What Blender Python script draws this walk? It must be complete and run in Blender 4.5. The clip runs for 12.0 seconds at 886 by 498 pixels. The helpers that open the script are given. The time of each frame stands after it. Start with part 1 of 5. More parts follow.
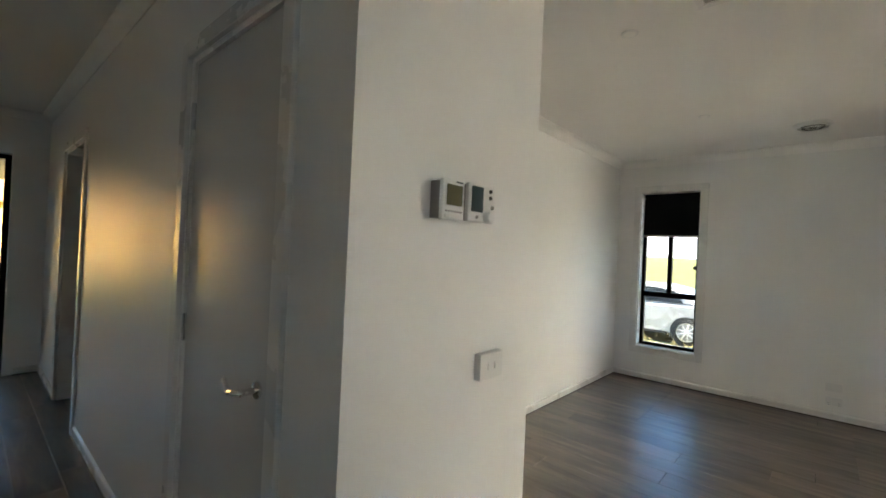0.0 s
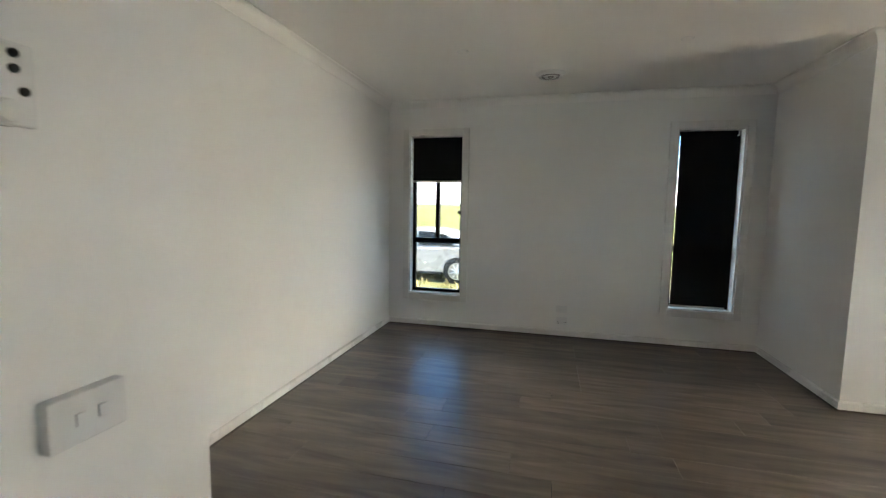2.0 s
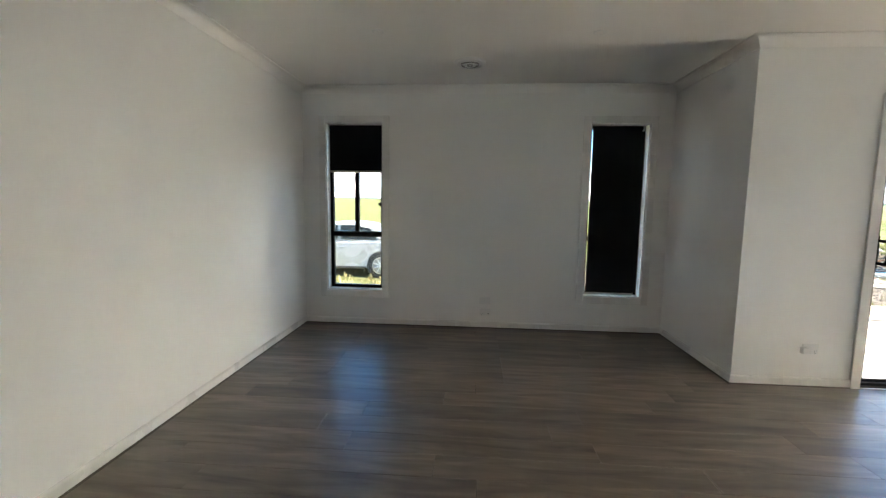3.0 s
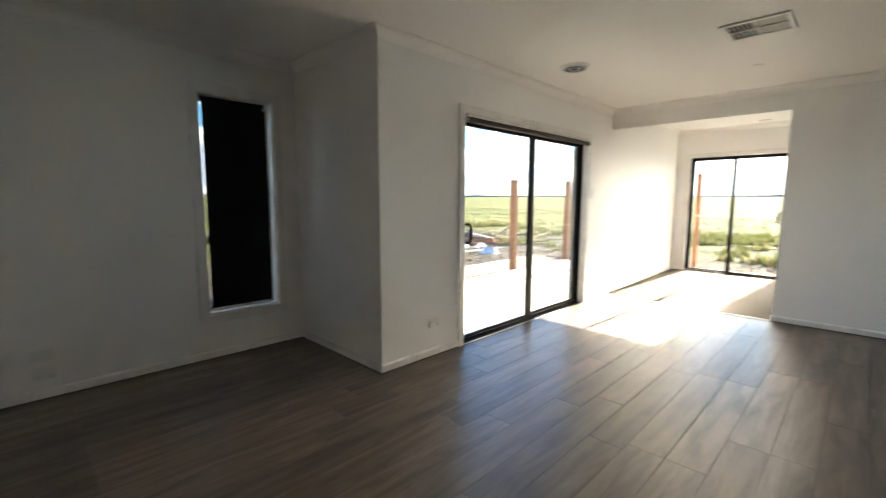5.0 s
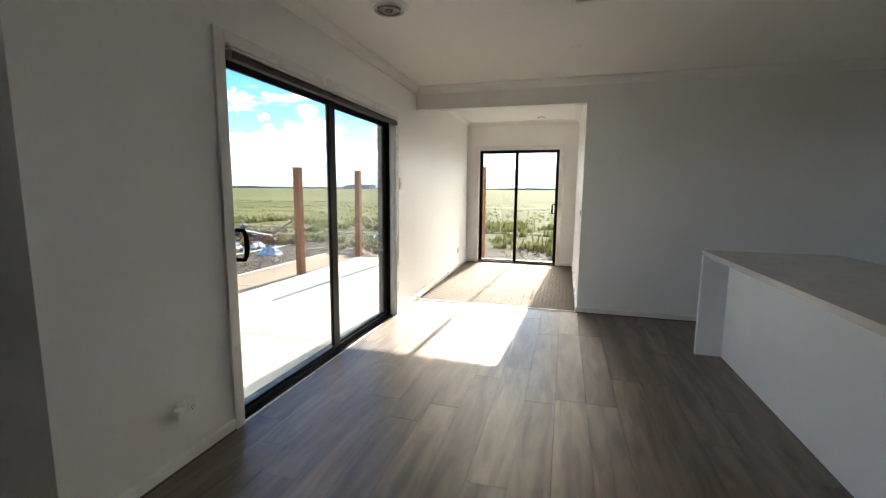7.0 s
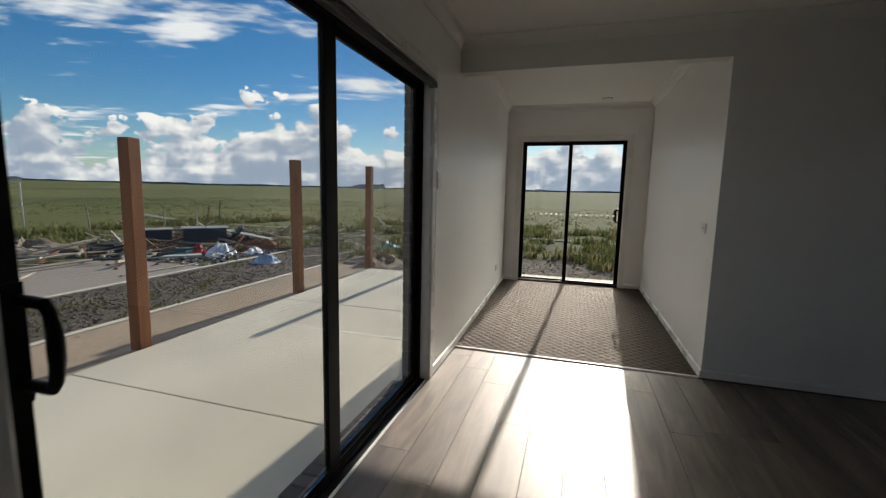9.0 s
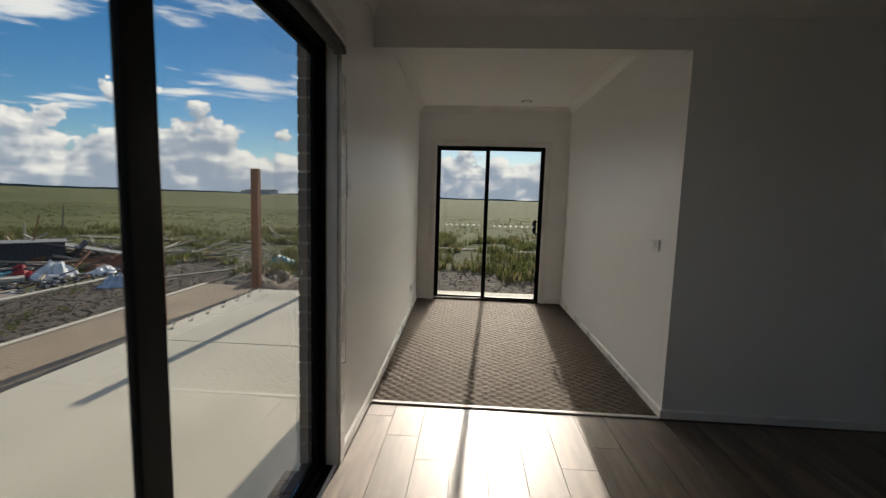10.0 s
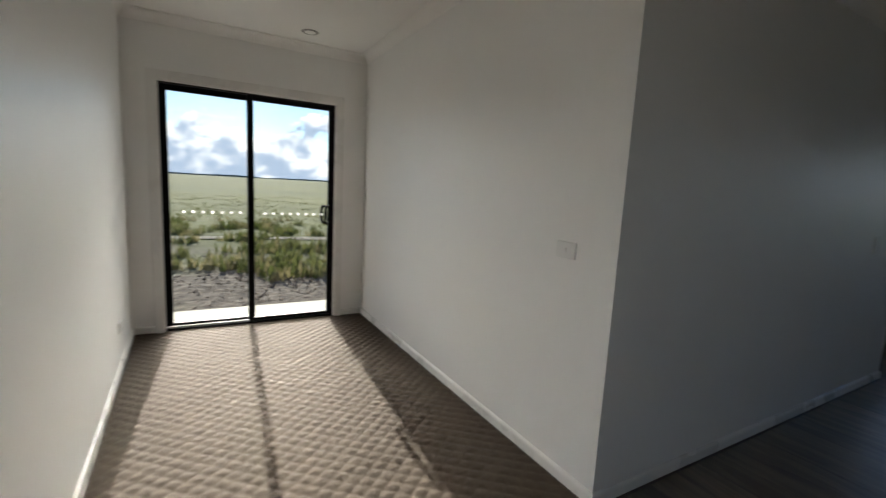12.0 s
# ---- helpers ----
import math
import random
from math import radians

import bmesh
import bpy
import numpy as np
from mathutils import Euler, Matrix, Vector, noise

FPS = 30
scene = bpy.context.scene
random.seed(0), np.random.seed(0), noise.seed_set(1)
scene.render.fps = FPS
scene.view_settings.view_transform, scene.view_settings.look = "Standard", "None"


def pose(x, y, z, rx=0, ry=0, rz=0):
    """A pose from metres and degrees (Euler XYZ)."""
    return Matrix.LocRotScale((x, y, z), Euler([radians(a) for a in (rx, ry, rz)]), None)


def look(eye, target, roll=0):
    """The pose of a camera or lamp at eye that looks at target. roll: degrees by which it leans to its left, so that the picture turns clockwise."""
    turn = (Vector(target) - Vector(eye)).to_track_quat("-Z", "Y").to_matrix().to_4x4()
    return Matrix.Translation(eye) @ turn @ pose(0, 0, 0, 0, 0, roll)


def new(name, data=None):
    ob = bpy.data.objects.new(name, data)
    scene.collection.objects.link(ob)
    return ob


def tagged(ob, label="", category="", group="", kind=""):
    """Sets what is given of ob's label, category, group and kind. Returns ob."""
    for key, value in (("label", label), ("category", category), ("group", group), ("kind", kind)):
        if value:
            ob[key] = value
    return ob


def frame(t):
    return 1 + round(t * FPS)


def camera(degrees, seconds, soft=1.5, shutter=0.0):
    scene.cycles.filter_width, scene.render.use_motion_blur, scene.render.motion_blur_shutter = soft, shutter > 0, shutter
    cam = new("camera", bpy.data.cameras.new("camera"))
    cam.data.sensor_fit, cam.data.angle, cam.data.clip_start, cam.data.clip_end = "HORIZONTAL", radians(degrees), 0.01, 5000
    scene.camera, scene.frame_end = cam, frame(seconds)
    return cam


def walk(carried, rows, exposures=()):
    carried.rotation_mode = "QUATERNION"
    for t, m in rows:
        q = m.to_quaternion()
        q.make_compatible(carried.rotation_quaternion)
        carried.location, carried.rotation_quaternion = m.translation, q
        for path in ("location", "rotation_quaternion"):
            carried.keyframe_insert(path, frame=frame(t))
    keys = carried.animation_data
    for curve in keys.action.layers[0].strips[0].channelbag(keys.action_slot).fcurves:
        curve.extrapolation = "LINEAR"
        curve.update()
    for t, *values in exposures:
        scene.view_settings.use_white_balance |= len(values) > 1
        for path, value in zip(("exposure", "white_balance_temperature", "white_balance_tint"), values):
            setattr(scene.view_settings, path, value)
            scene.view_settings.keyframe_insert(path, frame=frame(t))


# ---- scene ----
cam = camera(91.9, 12.0, soft=1.25, shutter=0.3)
PATH = [
    (0, (0.746, 0.831, 1.375), (-0.583, 2.324, 1.387), 2.6),
    (0.5, (0.762, 0.868, 1.422), (-0.429, 2.469, 1.552), 1.9),
    (1, (0.732, 0.985, 1.379), (-0.21, 2.75, 1.357), 1.0),
    (1.5, (0.657, 1.202, 1.353), (0.063, 3.103, 1.173), 0.6),
    (2, (0.687, 1.428, 1.366), (0.208, 3.361, 1.176), 0.9),
    (2.5, (0.668, 1.548, 1.353), (0.37, 3.511, 1.111), 0.6),
    (2.7, (0.711, 1.546, 1.352), (0.486, 3.522, 1.134), 0.7),
    (4.3, (0.607, 2.025, 1.319), (1.136, 3.94, 1.089), 1.2),
    (4.5, (0.718, 2.07, 1.341), (1.479, 3.902, 1.088), 1.2),
    (5, (0.763, 2.334, 1.34), (2.178, 3.729, 1.109), 0.2),
    (5.5, (0.91, 2.537, 1.328), (2.622, 3.545, 1.104), -0.3),
    (6, (1.113, 2.753, 1.335), (2.941, 3.527, 1.09), 0.4),
    (6.5, (1.377, 2.983, 1.327), (3.263, 3.585, 1.046), 0.9),
    (7, (1.702, 3.165, 1.335), (3.61, 3.704, 1.072), 0.5),
    (7.2, (1.827, 3.247, 1.326), (3.735, 3.795, 1.079), 0.3),
    (9, (3.169, 3.959, 1.334), (5.067, 4.534, 1.073), 1.2),
    (9.5, (3.549, 4.12, 1.348), (5.504, 4.475, 1.119), 1.5),
    (10, (3.925, 4.264, 1.355), (5.91, 4.386, 1.137), 1.7),
    (10.5, (4.293, 4.337, 1.361), (6.278, 4.243, 1.135), 1.8),
    (11, (4.681, 4.42, 1.355), (6.639, 4.1, 1.103), 1.8),
    (11.5, (5.092, 4.415, 1.340), (7.005, 3.909, 1.051), 1.85),
    (12, (5.505, 4.455, 1.346), (7.230, 3.475, 1.077), 2.95),
]
EXPO = [(0.0, 4.45, 7500, 10), (2.0, 4.25, 7100, 10), (2.7, 4.18, 7000, 10), (4.4, 3.75, 7250, 10), (5.5, 3.2, 7150, 10), (7.2, 2.45, 6800, 10), (8.8, 0.95, 6650, 11), (9.5, 0.47, 6750, 11), (10.5, 0.95, 6950, 11), (11.3, 1.25, 6800, 11), (12.0, 1.45, 6450, 10)]
walk(cam, [(t, look(eye, target, roll)) for t, eye, target, roll in PATH], EXPO)

# ---- light ----
SUN_EL, SUN_ROT = 22.4, 93.25


def make_world():
    w = bpy.data.worlds.new("sky")
    scene.world = w
    w.use_nodes = True
    nt = w.node_tree
    nt.nodes.clear()
    N = lambda k: nt.nodes.new(k)
    L = nt.links.new
    out, bg, sky = N("ShaderNodeOutputWorld"), N("ShaderNodeBackground"), N("ShaderNodeTexSky")
    sky.sky_type, sky.sun_disc = "NISHITA", False
    sky.sun_elevation, sky.sun_rotation = radians(SUN_EL), radians(SUN_ROT)
    sky.air_density, sky.dust_density, sky.ozone_density = 1.0, 0.2, 4.0
    tc, sep = N("ShaderNodeTexCoord"), N("ShaderNodeSeparateXYZ")
    L(tc.outputs["Generated"], sep.inputs[0])

    def mth(op, a, b=None, clamp=False):
        n = N("ShaderNodeMath")
        n.operation, n.use_clamp = op, clamp
        for k, v in enumerate((a, b)):
            if v is None:
                continue
            if isinstance(v, (int, float)):
                n.inputs[k].default_value = v
            else:
                L(v, n.inputs[k])
        return n.outputs[0]

    z = sep.outputs[2]
    def noise_of(vec, scale, detail, rough, dist=0.0):
        n = N("ShaderNodeTexNoise")
        n.inputs["Scale"].default_value, n.inputs["Detail"].default_value, n.inputs["Roughness"].default_value, n.inputs["Distortion"].default_value = scale, detail, rough, dist
        L(vec, n.inputs["Vector"])
        return n.outputs[0]

    def ramp(v, lo, hi, smooth=True):
        n = N("ShaderNodeMapRange")
        n.interpolation_type = "SMOOTHSTEP" if smooth else "LINEAR"
        n.inputs[1].default_value, n.inputs[2].default_value = lo, hi
        L(v, n.inputs[0])
        return n.outputs[0]

    def centred(v, k):
        return mth("MULTIPLY", mth("SUBTRACT", v, 0.5), k)

    def blend(f, a, b):
        n = N("ShaderNodeMix")
        n.data_type = "RGBA"
        L(f, n.inputs[0])
        for k, v in ((6, a), (7, b)):
            if isinstance(v, tuple):
                n.inputs[k].default_value = (*v, 1)
            else:
                L(v, n.inputs[k])
        return n.outputs[2]

    # broken mid-level cloud in long rafts on a flat layer
    den = mth("ADD", mth("MAXIMUM", z, 0.0), 0.10)
    comb = N("ShaderNodeCombineXYZ")
    L(mth("DIVIDE", sep.outputs[0], den), comb.inputs[0]), L(mth("DIVIDE", sep.outputs[1], den), comb.inputs[1])
    turn, squash = N("ShaderNodeMapping"), N("ShaderNodeMapping")
    turn.inputs["Rotation"].default_value = (0, 0, radians(-118))
    squash.inputs["Scale"].default_value, squash.inputs["Location"].default_value = (0.62, 1.25, 1), (0.35, 0.9, 0)
    L(comb.outputs[0], turn.inputs[0]), L(turn.outputs[0], squash.inputs[0])
    rafts = noise_of(squash.outputs[0], 1.35, 3, 0.5)
    puffs = noise_of(squash.outputs[0], 5.0, 10, 0.62, 0.2)
    body = mth("ADD", mth("ADD", rafts, centred(puffs, 0.60)), mth("MULTIPLY", mth("SUBTRACT", z, 0.30), 0.12))
    high = ramp(body, 0.53, 0.70)
    # a bank of heaped cloud along the horizon: billowing tops, shaded middles, thin layers beneath
    az = mth("ARCTAN2", sep.outputs[1], sep.outputs[0])
    tall = mth("MULTIPLY", z, 1.25)
    c2, c2b, c3, line = (N("ShaderNodeCombineXYZ") for _ in range(4))
    L(az, c2.inputs[0]), L(tall, c2.inputs[1])
    L(mth("ADD", az, -0.012), c2b.inputs[0]), L(mth("ADD", tall, 0.022), c2b.inputs[1])
    L(az, c3.inputs[0]), L(mth("MULTIPLY", z, 10.0), c3.inputs[1])
    L(az, line.inputs[0])
    heaps = noise_of(line.outputs[0], 2.4, 1, 0.5)
    billow = noise_of(c2.outputs[0], 10.0, 9, 0.58)
    towards_light = noise_of(c2b.outputs[0], 10.0, 9, 0.58)
    layers = noise_of(c3.outputs[0], 4.0, 6, 0.6)
    edge = mth("ADD", mth("ADD", centred(heaps, 0.28), 0.108), centred(billow, 0.40))
    depth = mth("SUBTRACT", edge, z)
    bank = ramp(depth, 0.0, 0.010)
    relief = mth("MULTIPLY", mth("SUBTRACT", billow, towards_light), 4.6)
    lit = mth("ADD", mth("ADD", relief, mth("SUBTRACT", 0.52, mth("MULTIPLY", depth, 3.6))), centred(layers, 1.2), True)
    tone = blend(ramp(lit, 0.0, 1.0), (3.2, 3.9, 5.0), (9.8, 9.7, 9.4))
    deep = N("ShaderNodeHueSaturation")
    deep.inputs["Saturation"].default_value, deep.inputs["Value"].default_value = 1.3, 0.84
    L(sky.outputs[0], deep.inputs["Color"])
    upper = blend(high, deep.outputs[0], (8.6, 8.8, 9.0))
    L(blend(bank, upper, tone), bg.inputs[0])
    bg.inputs[1].default_value = 0.092
    L(bg.outputs[0], out.inputs[0])


make_world()
sun_data = bpy.data.lights.new("sun", "SUN")
sun_data.energy, sun_data.angle, sun_data.color = 3.9, radians(0.55), (1.0, 0.93, 0.82)
sun = new("sun", sun_data)
sd = Vector((math.cos(radians(SUN_EL)) * math.sin(radians(SUN_ROT)), math.cos(radians(SUN_EL)) * math.cos(radians(SUN_ROT)), math.sin(radians(SUN_EL))))
sun.matrix_world = look(sd * 60, (0, 0, 0))

# ---- materials ----


def material(name, colour, rough=0.5, metal=0.0, vary=0.06, scale=3.0, fine=60.0, bump=0.05, dist=0.002, spec=0.5, rand=0.0, coat=0.0, stretch=(1, 1, 1), rough_vary=0.08, second=None):
    """Procedural paint, metal, stone or cloth: a base colour with variation at two scales and a fine relief."""
    m = bpy.data.materials.new(name)
    m.use_nodes = True
    nt = m.node_tree
    b = nt.nodes["Principled BSDF"]
    N, L = nt.nodes.new, nt.links.new
    tc, mp = N("ShaderNodeTexCoord"), N("ShaderNodeMapping")
    mp.inputs["Scale"].default_value = stretch
    L(tc.outputs["Object"], mp.inputs[0])
    a, c = N("ShaderNodeTexNoise"), N("ShaderNodeTexNoise")
    a.inputs["Scale"].default_value, a.inputs["Detail"].default_value = scale, 5
    c.inputs["Scale"].default_value, c.inputs["Detail"].default_value = fine, 4
    L(mp.outputs[0], a.inputs["Vector"]), L(mp.outputs[0], c.inputs["Vector"])
    mix = N("ShaderNodeMix")
    mix.data_type = "RGBA"
    mix.inputs[6].default_value = (*[v * (1 - vary) for v in colour], 1)
    mix.inputs[7].default_value = (*(second or [min(1, v * (1 + vary)) for v in colour]), 1)
    add = N("ShaderNodeMath")
    add.operation = "MULTIPLY_ADD"
    L(c.outputs[0], add.inputs[0])
    add.inputs[1].default_value = 0.5
    sub = N("ShaderNodeMath")
    sub.operation = "MULTIPLY_ADD"
    L(a.outputs[0], sub.inputs[0])
    sub.inputs[1].default_value, sub.inputs[2].default_value = 1.5, -0.5
    L(sub.outputs[0], add.inputs[2])
    add.use_clamp = True
    L(add.outputs[0], mix.inputs[0])
    col = mix.outputs[2]
    if rand:
        oi, hs, mr = N("ShaderNodeObjectInfo"), N("ShaderNodeHueSaturation"), N("ShaderNodeMapRange")
        mr.inputs[3].default_value, mr.inputs[4].default_value = 1 - rand, 1 + rand
        L(oi.outputs["Random"], mr.inputs[0]), L(mr.outputs[0], hs.inputs["Value"]), L(col, hs.inputs["Color"])
        col = hs.outputs[0]
    L(col, b.inputs["Base Color"])
    rr = N("ShaderNodeMapRange")
    rr.inputs[3].default_value, rr.inputs[4].default_value = max(0.02, rough - rough_vary), min(1, rough + rough_vary)
    L(a.outputs[0], rr.inputs[0]), L(rr.outputs[0], b.inputs["Roughness"])
    b.inputs["Metallic"].default_value = metal
    b.inputs["Specular IOR Level"].default_value = spec
    b.inputs["Coat Weight"].default_value = coat
    if bump:
        bp = N("ShaderNodeBump")
        bp.inputs["Strength"].default_value, bp.inputs["Distance"].default_value = bump, dist
        L(c.outputs[0], bp.inputs["Height"]), L(bp.outputs[0], b.inputs["Normal"])
    return m


def glass_material(name, tint=(1, 1, 1)):
    m = bpy.data.materials.new(name)
    m.use_nodes = True
    b = m.node_tree.nodes["Principled BSDF"]
    b.inputs["Base Color"].default_value = (*tint, 1)
    b.inputs["Transmission Weight"].default_value, b.inputs["Roughness"].default_value, b.inputs["IOR"].default_value = 1.0, 0.0, 1.45
    return m


def plank_material():
    """Grey-brown oak-look laminate: long grain, darker cathedral streaks, a tone of its own for each board."""
    m = bpy.data.materials.new("laminate")
    m.use_nodes = True
    nt = m.node_tree
    b = nt.nodes["Principled BSDF"]
    N, L = nt.nodes.new, nt.links.new
    tc, oi, mp = N("ShaderNodeTexCoord"), N("ShaderNodeObjectInfo"), N("ShaderNodeMapping")
    sc = N("ShaderNodeVectorMath")
    sc.operation = "SCALE"
    cb = N("ShaderNodeCombineXYZ")
    L(oi.outputs["Random"], cb.inputs[0]), L(oi.outputs["Random"], cb.inputs[2])
    L(cb.outputs[0], sc.inputs[0])
    sc.inputs["Scale"].default_value = 37.0
    L(tc.outputs["Object"], mp.inputs["Vector"]), L(sc.outputs[0], mp.inputs["Location"])
    mp.inputs["Scale"].default_value = (1.6, 11, 1)
    g, f = N("ShaderNodeTexNoise"), N("ShaderNodeTexNoise")
    g.inputs["Scale"].default_value, g.inputs["Detail"].default_value, g.inputs["Distortion"].default_value = 1.2, 6, 0.7
    f.inputs["Scale"].default_value, f.inputs["Detail"].default_value = 9, 4
    L(mp.outputs[0], g.inputs["Vector"]), L(mp.outputs[0], f.inputs["Vector"])
    ramp = N("ShaderNodeValToRGB")
    ramp.color_ramp.elements[0].position, ramp.color_ramp.elements[1].position = 0.28, 0.75
    ramp.color_ramp.elements[0].color, ramp.color_ramp.elements[1].color = (0.105, 0.077, 0.055, 1), (0.265, 0.205, 0.157, 1)
    L(g.outputs[0], ramp.inputs[0])
    hs, mr = N("ShaderNodeHueSaturation"), N("ShaderNodeMapRange")
    mr.inputs[3].default_value, mr.inputs[4].default_value = 0.74, 1.16
    L(oi.outputs["Random"], mr.inputs[0]), L(mr.outputs[0], hs.inputs["Value"]), L(ramp.outputs[0], hs.inputs["Color"])
    mul = N("ShaderNodeMix")
    mul.data_type, mul.blend_type = "RGBA", "MULTIPLY"
    mul.inputs[0].default_value = 0.22
    L(hs.outputs[0], mul.inputs[6]), L(f.outputs[0], mul.inputs[7])
    L(mul.outputs[2], b.inputs["Base Color"])
    rr = N("ShaderNodeMapRange")
    rr.inputs[3].default_value, rr.inputs[4].default_value = 0.48, 0.58
    L(g.outputs[0], rr.inputs[0]), L(rr.outputs[0], b.inputs["Roughness"])
    b.inputs["Coat Weight"].default_value, b.inputs["Coat Roughness"].default_value = 0.5, 0.27
    bp = N("ShaderNodeBump")
    bp.inputs["Strength"].default_value, bp.inputs["Distance"].default_value = 0.12, 0.001
    L(f.outputs[0], bp.inputs["Height"]), L(bp.outputs[0], b.inputs["Normal"])
    return m


def field_material():
    """Open ground: rough green pasture with bare brown and stony patches."""
    m = bpy.data.materials.new("pasture")
    m.use_nodes = True
    nt = m.node_tree
    b = nt.nodes["Principled BSDF"]
    N, L = nt.nodes.new, nt.links.new
    tc = N("ShaderNodeTexCoord")
    big, mid, fine = N("ShaderNodeTexNoise"), N("ShaderNodeTexNoise"), N("ShaderNodeTexNoise")
    for n, s, d in ((big, 0.03, 4), (mid, 0.35, 6), (fine, 6.0, 6)):
        n.inputs["Scale"].default_value, n.inputs["Detail"].default_value = s, d
        L(tc.outputs["Object"], n.inputs["Vector"])
    r1 = N("ShaderNodeValToRGB")
    e = r1.color_ramp.elements
    e[0].position, e[0].color = 0.3, (0.085, 0.100, 0.030, 1)
    e[1].position, e[1].color = 0.7, (0.200, 0.195, 0.075, 1)
    L(big.outputs[0], r1.inputs[0])
    r2 = N("ShaderNodeValToRGB")
    e = r2.color_ramp.elements
    e[0].position, e[0].color = 0.35, (0.5, 0.55, 0.45, 1)
    e[1].position, e[1].color = 0.68, (1.25, 1.2, 1.05, 1)
    ad = N("ShaderNodeMath")
    ad.operation = "MULTIPLY_ADD"
    L(fine.outputs[0], ad.inputs[0])
    ad.inputs[1].default_value = 0.6
    hf = N("ShaderNodeMath")
    hf.operation = "MULTIPLY"
    L(mid.outputs[0], hf.inputs[0])
    hf.inputs[1].default_value = 0.45
    L(hf.outputs[0], ad.inputs[2])
    L(ad.outputs[0], r2.inputs[0])
    mul = N("ShaderNodeMix")
    mul.data_type, mul.blend_type = "RGBA", "MULTIPLY"
    mul.inputs[0].default_value = 1.0
    L(r1.outputs[0], mul.inputs[6]), L(r2.outputs[0], mul.inputs[7])
    # bare earth round the building site
    sep = N("ShaderNodeSeparateXYZ")
    L(tc.outputs["Object"], sep.inputs[0])
    dist = N("ShaderNodeVectorMath")
    dist.operation = "DISTANCE"
    flat = N("ShaderNodeCombineXYZ")
    L(sep.outputs[0], flat.inputs[0]), L(sep.outputs[1], flat.inputs[1])
    dist.inputs[1].default_value = (6, 4, 0)
    L(flat.outputs[0], dist.inputs[0])
    wob = N("ShaderNodeMath")
    wob.operation = "MULTIPLY_ADD"
    L(mid.outputs[0], wob.inputs[0])
    wob.inputs[1].default_value = 16.0
    L(dist.outputs["Value"], wob.inputs[2])
    mr = N("ShaderNodeMapRange")
    mr.inputs[1].default_value, mr.inputs[2].default_value, mr.inputs[3].default_value, mr.inputs[4].default_value = 15.5, 20.5, 1.0, 0.0
    L(wob.outputs[0], mr.inputs[0])
    earth = N("ShaderNodeValToRGB")
    e = earth.color_ramp.elements
    e[0].position, e[0].color = 0.35, (0.075, 0.058, 0.045, 1)
    e[1].position, e[1].color = 0.7, (0.24, 0.20, 0.155, 1)
    L(fine.outputs[0], earth.inputs[0])
    mx = N("ShaderNodeMix")
    mx.data_type = "RGBA"
    L(mr.outputs[0], mx.inputs[0]), L(mul.outputs[2], mx.inputs[6]), L(earth.outputs[0], mx.inputs[7])
    L(mx.outputs[2], b.inputs["Base Color"])
    b.inputs["Roughness"].default_value, b.inputs["Specular IOR Level"].default_value = 0.95, 0.15
    bp = N("ShaderNodeBump")
    bp.inputs["Strength"].default_value, bp.inputs["Distance"].default_value = 0.8, 0.06
    L(fine.outputs[0], bp.inputs["Height"]), L(bp.outputs[0], b.inputs["Normal"])
    return m


PAINT = material("wall_paint", (0.87, 0.865, 0.85), 0.42, vary=0.02, scale=1.2, fine=180, bump=0.10, dist=0.0006, rough_vary=0.05)
CEIL_PAINT = material("ceiling_paint", (0.90, 0.89, 0.87), 0.8, vary=0.015, scale=1.0, fine=140, bump=0.06, dist=0.0006, spec=0.2)
TRIM = material("gloss_trim_paint", (0.80, 0.79, 0.77), 0.28, vary=0.02, scale=4, fine=90, bump=0.03, dist=0.0005)
DOOR_PAINT = material("door_enamel", (0.72, 0.71, 0.69), 0.25, vary=0.02, scale=2, fine=120, bump=0.05, dist=0.0005, rough_vary=0.04)
PLANK = plank_material()
BLACK = material("black_aluminium", (0.006, 0.006, 0.007), 0.5, vary=0.2, scale=6, fine=200, bump=0.03, dist=0.0003, spec=0.1)
BLIND = material("blackout_fabric", (0.010, 0.010, 0.011), 0.9, vary=0.2, scale=5, fine=700, bump=0.2, dist=0.0004, spec=0.1)
CHROME = material("chrome", (0.82, 0.82, 0.83), 0.10, metal=1.0, vary=0.03, bump=0.0, rough_vary=0.03)
STEEL = material("brushed_steel", (0.55, 0.55, 0.56), 0.28, metal=1.0, vary=0.06, stretch=(1, 25, 1), bump=0.03, dist=0.0003)
ALU = material("mill_aluminium", (0.72, 0.71, 0.69), 0.35, metal=1.0, vary=0.05, bump=0.02)
PLASTIC = material("white_plastic", (0.80, 0.80, 0.79), 0.3, vary=0.02, bump=0.0)
GREY_PLASTIC = material("grey_plastic", (0.30, 0.29, 0.28), 0.45, vary=0.05, bump=0.0)
DARK = material("dark_void", (0.02, 0.02, 0.02), 0.7, vary=0.1, bump=0.0)
BEAD = material("dark_scotia", (0.07, 0.05, 0.036), 0.5, vary=0.2, scale=6, bump=0.05)
UNDERLAY = material("dark_underlay", (0.025, 0.022, 0.02), 0.9, vary=0.1, bump=0.0)
LCD_GREEN = material("lcd_olive", (0.10, 0.095, 0.04), 0.12, vary=0.15, scale=20, bump=0.0)
LCD_BLUE = material("lcd_slate", (0.035, 0.055, 0.065), 0.12, vary=0.15, scale=20, bump=0.0)
STONE = material("engineered_stone", (0.66, 0.65, 0.63), 0.16, vary=0.04, scale=8, fine=260, bump=0.0)
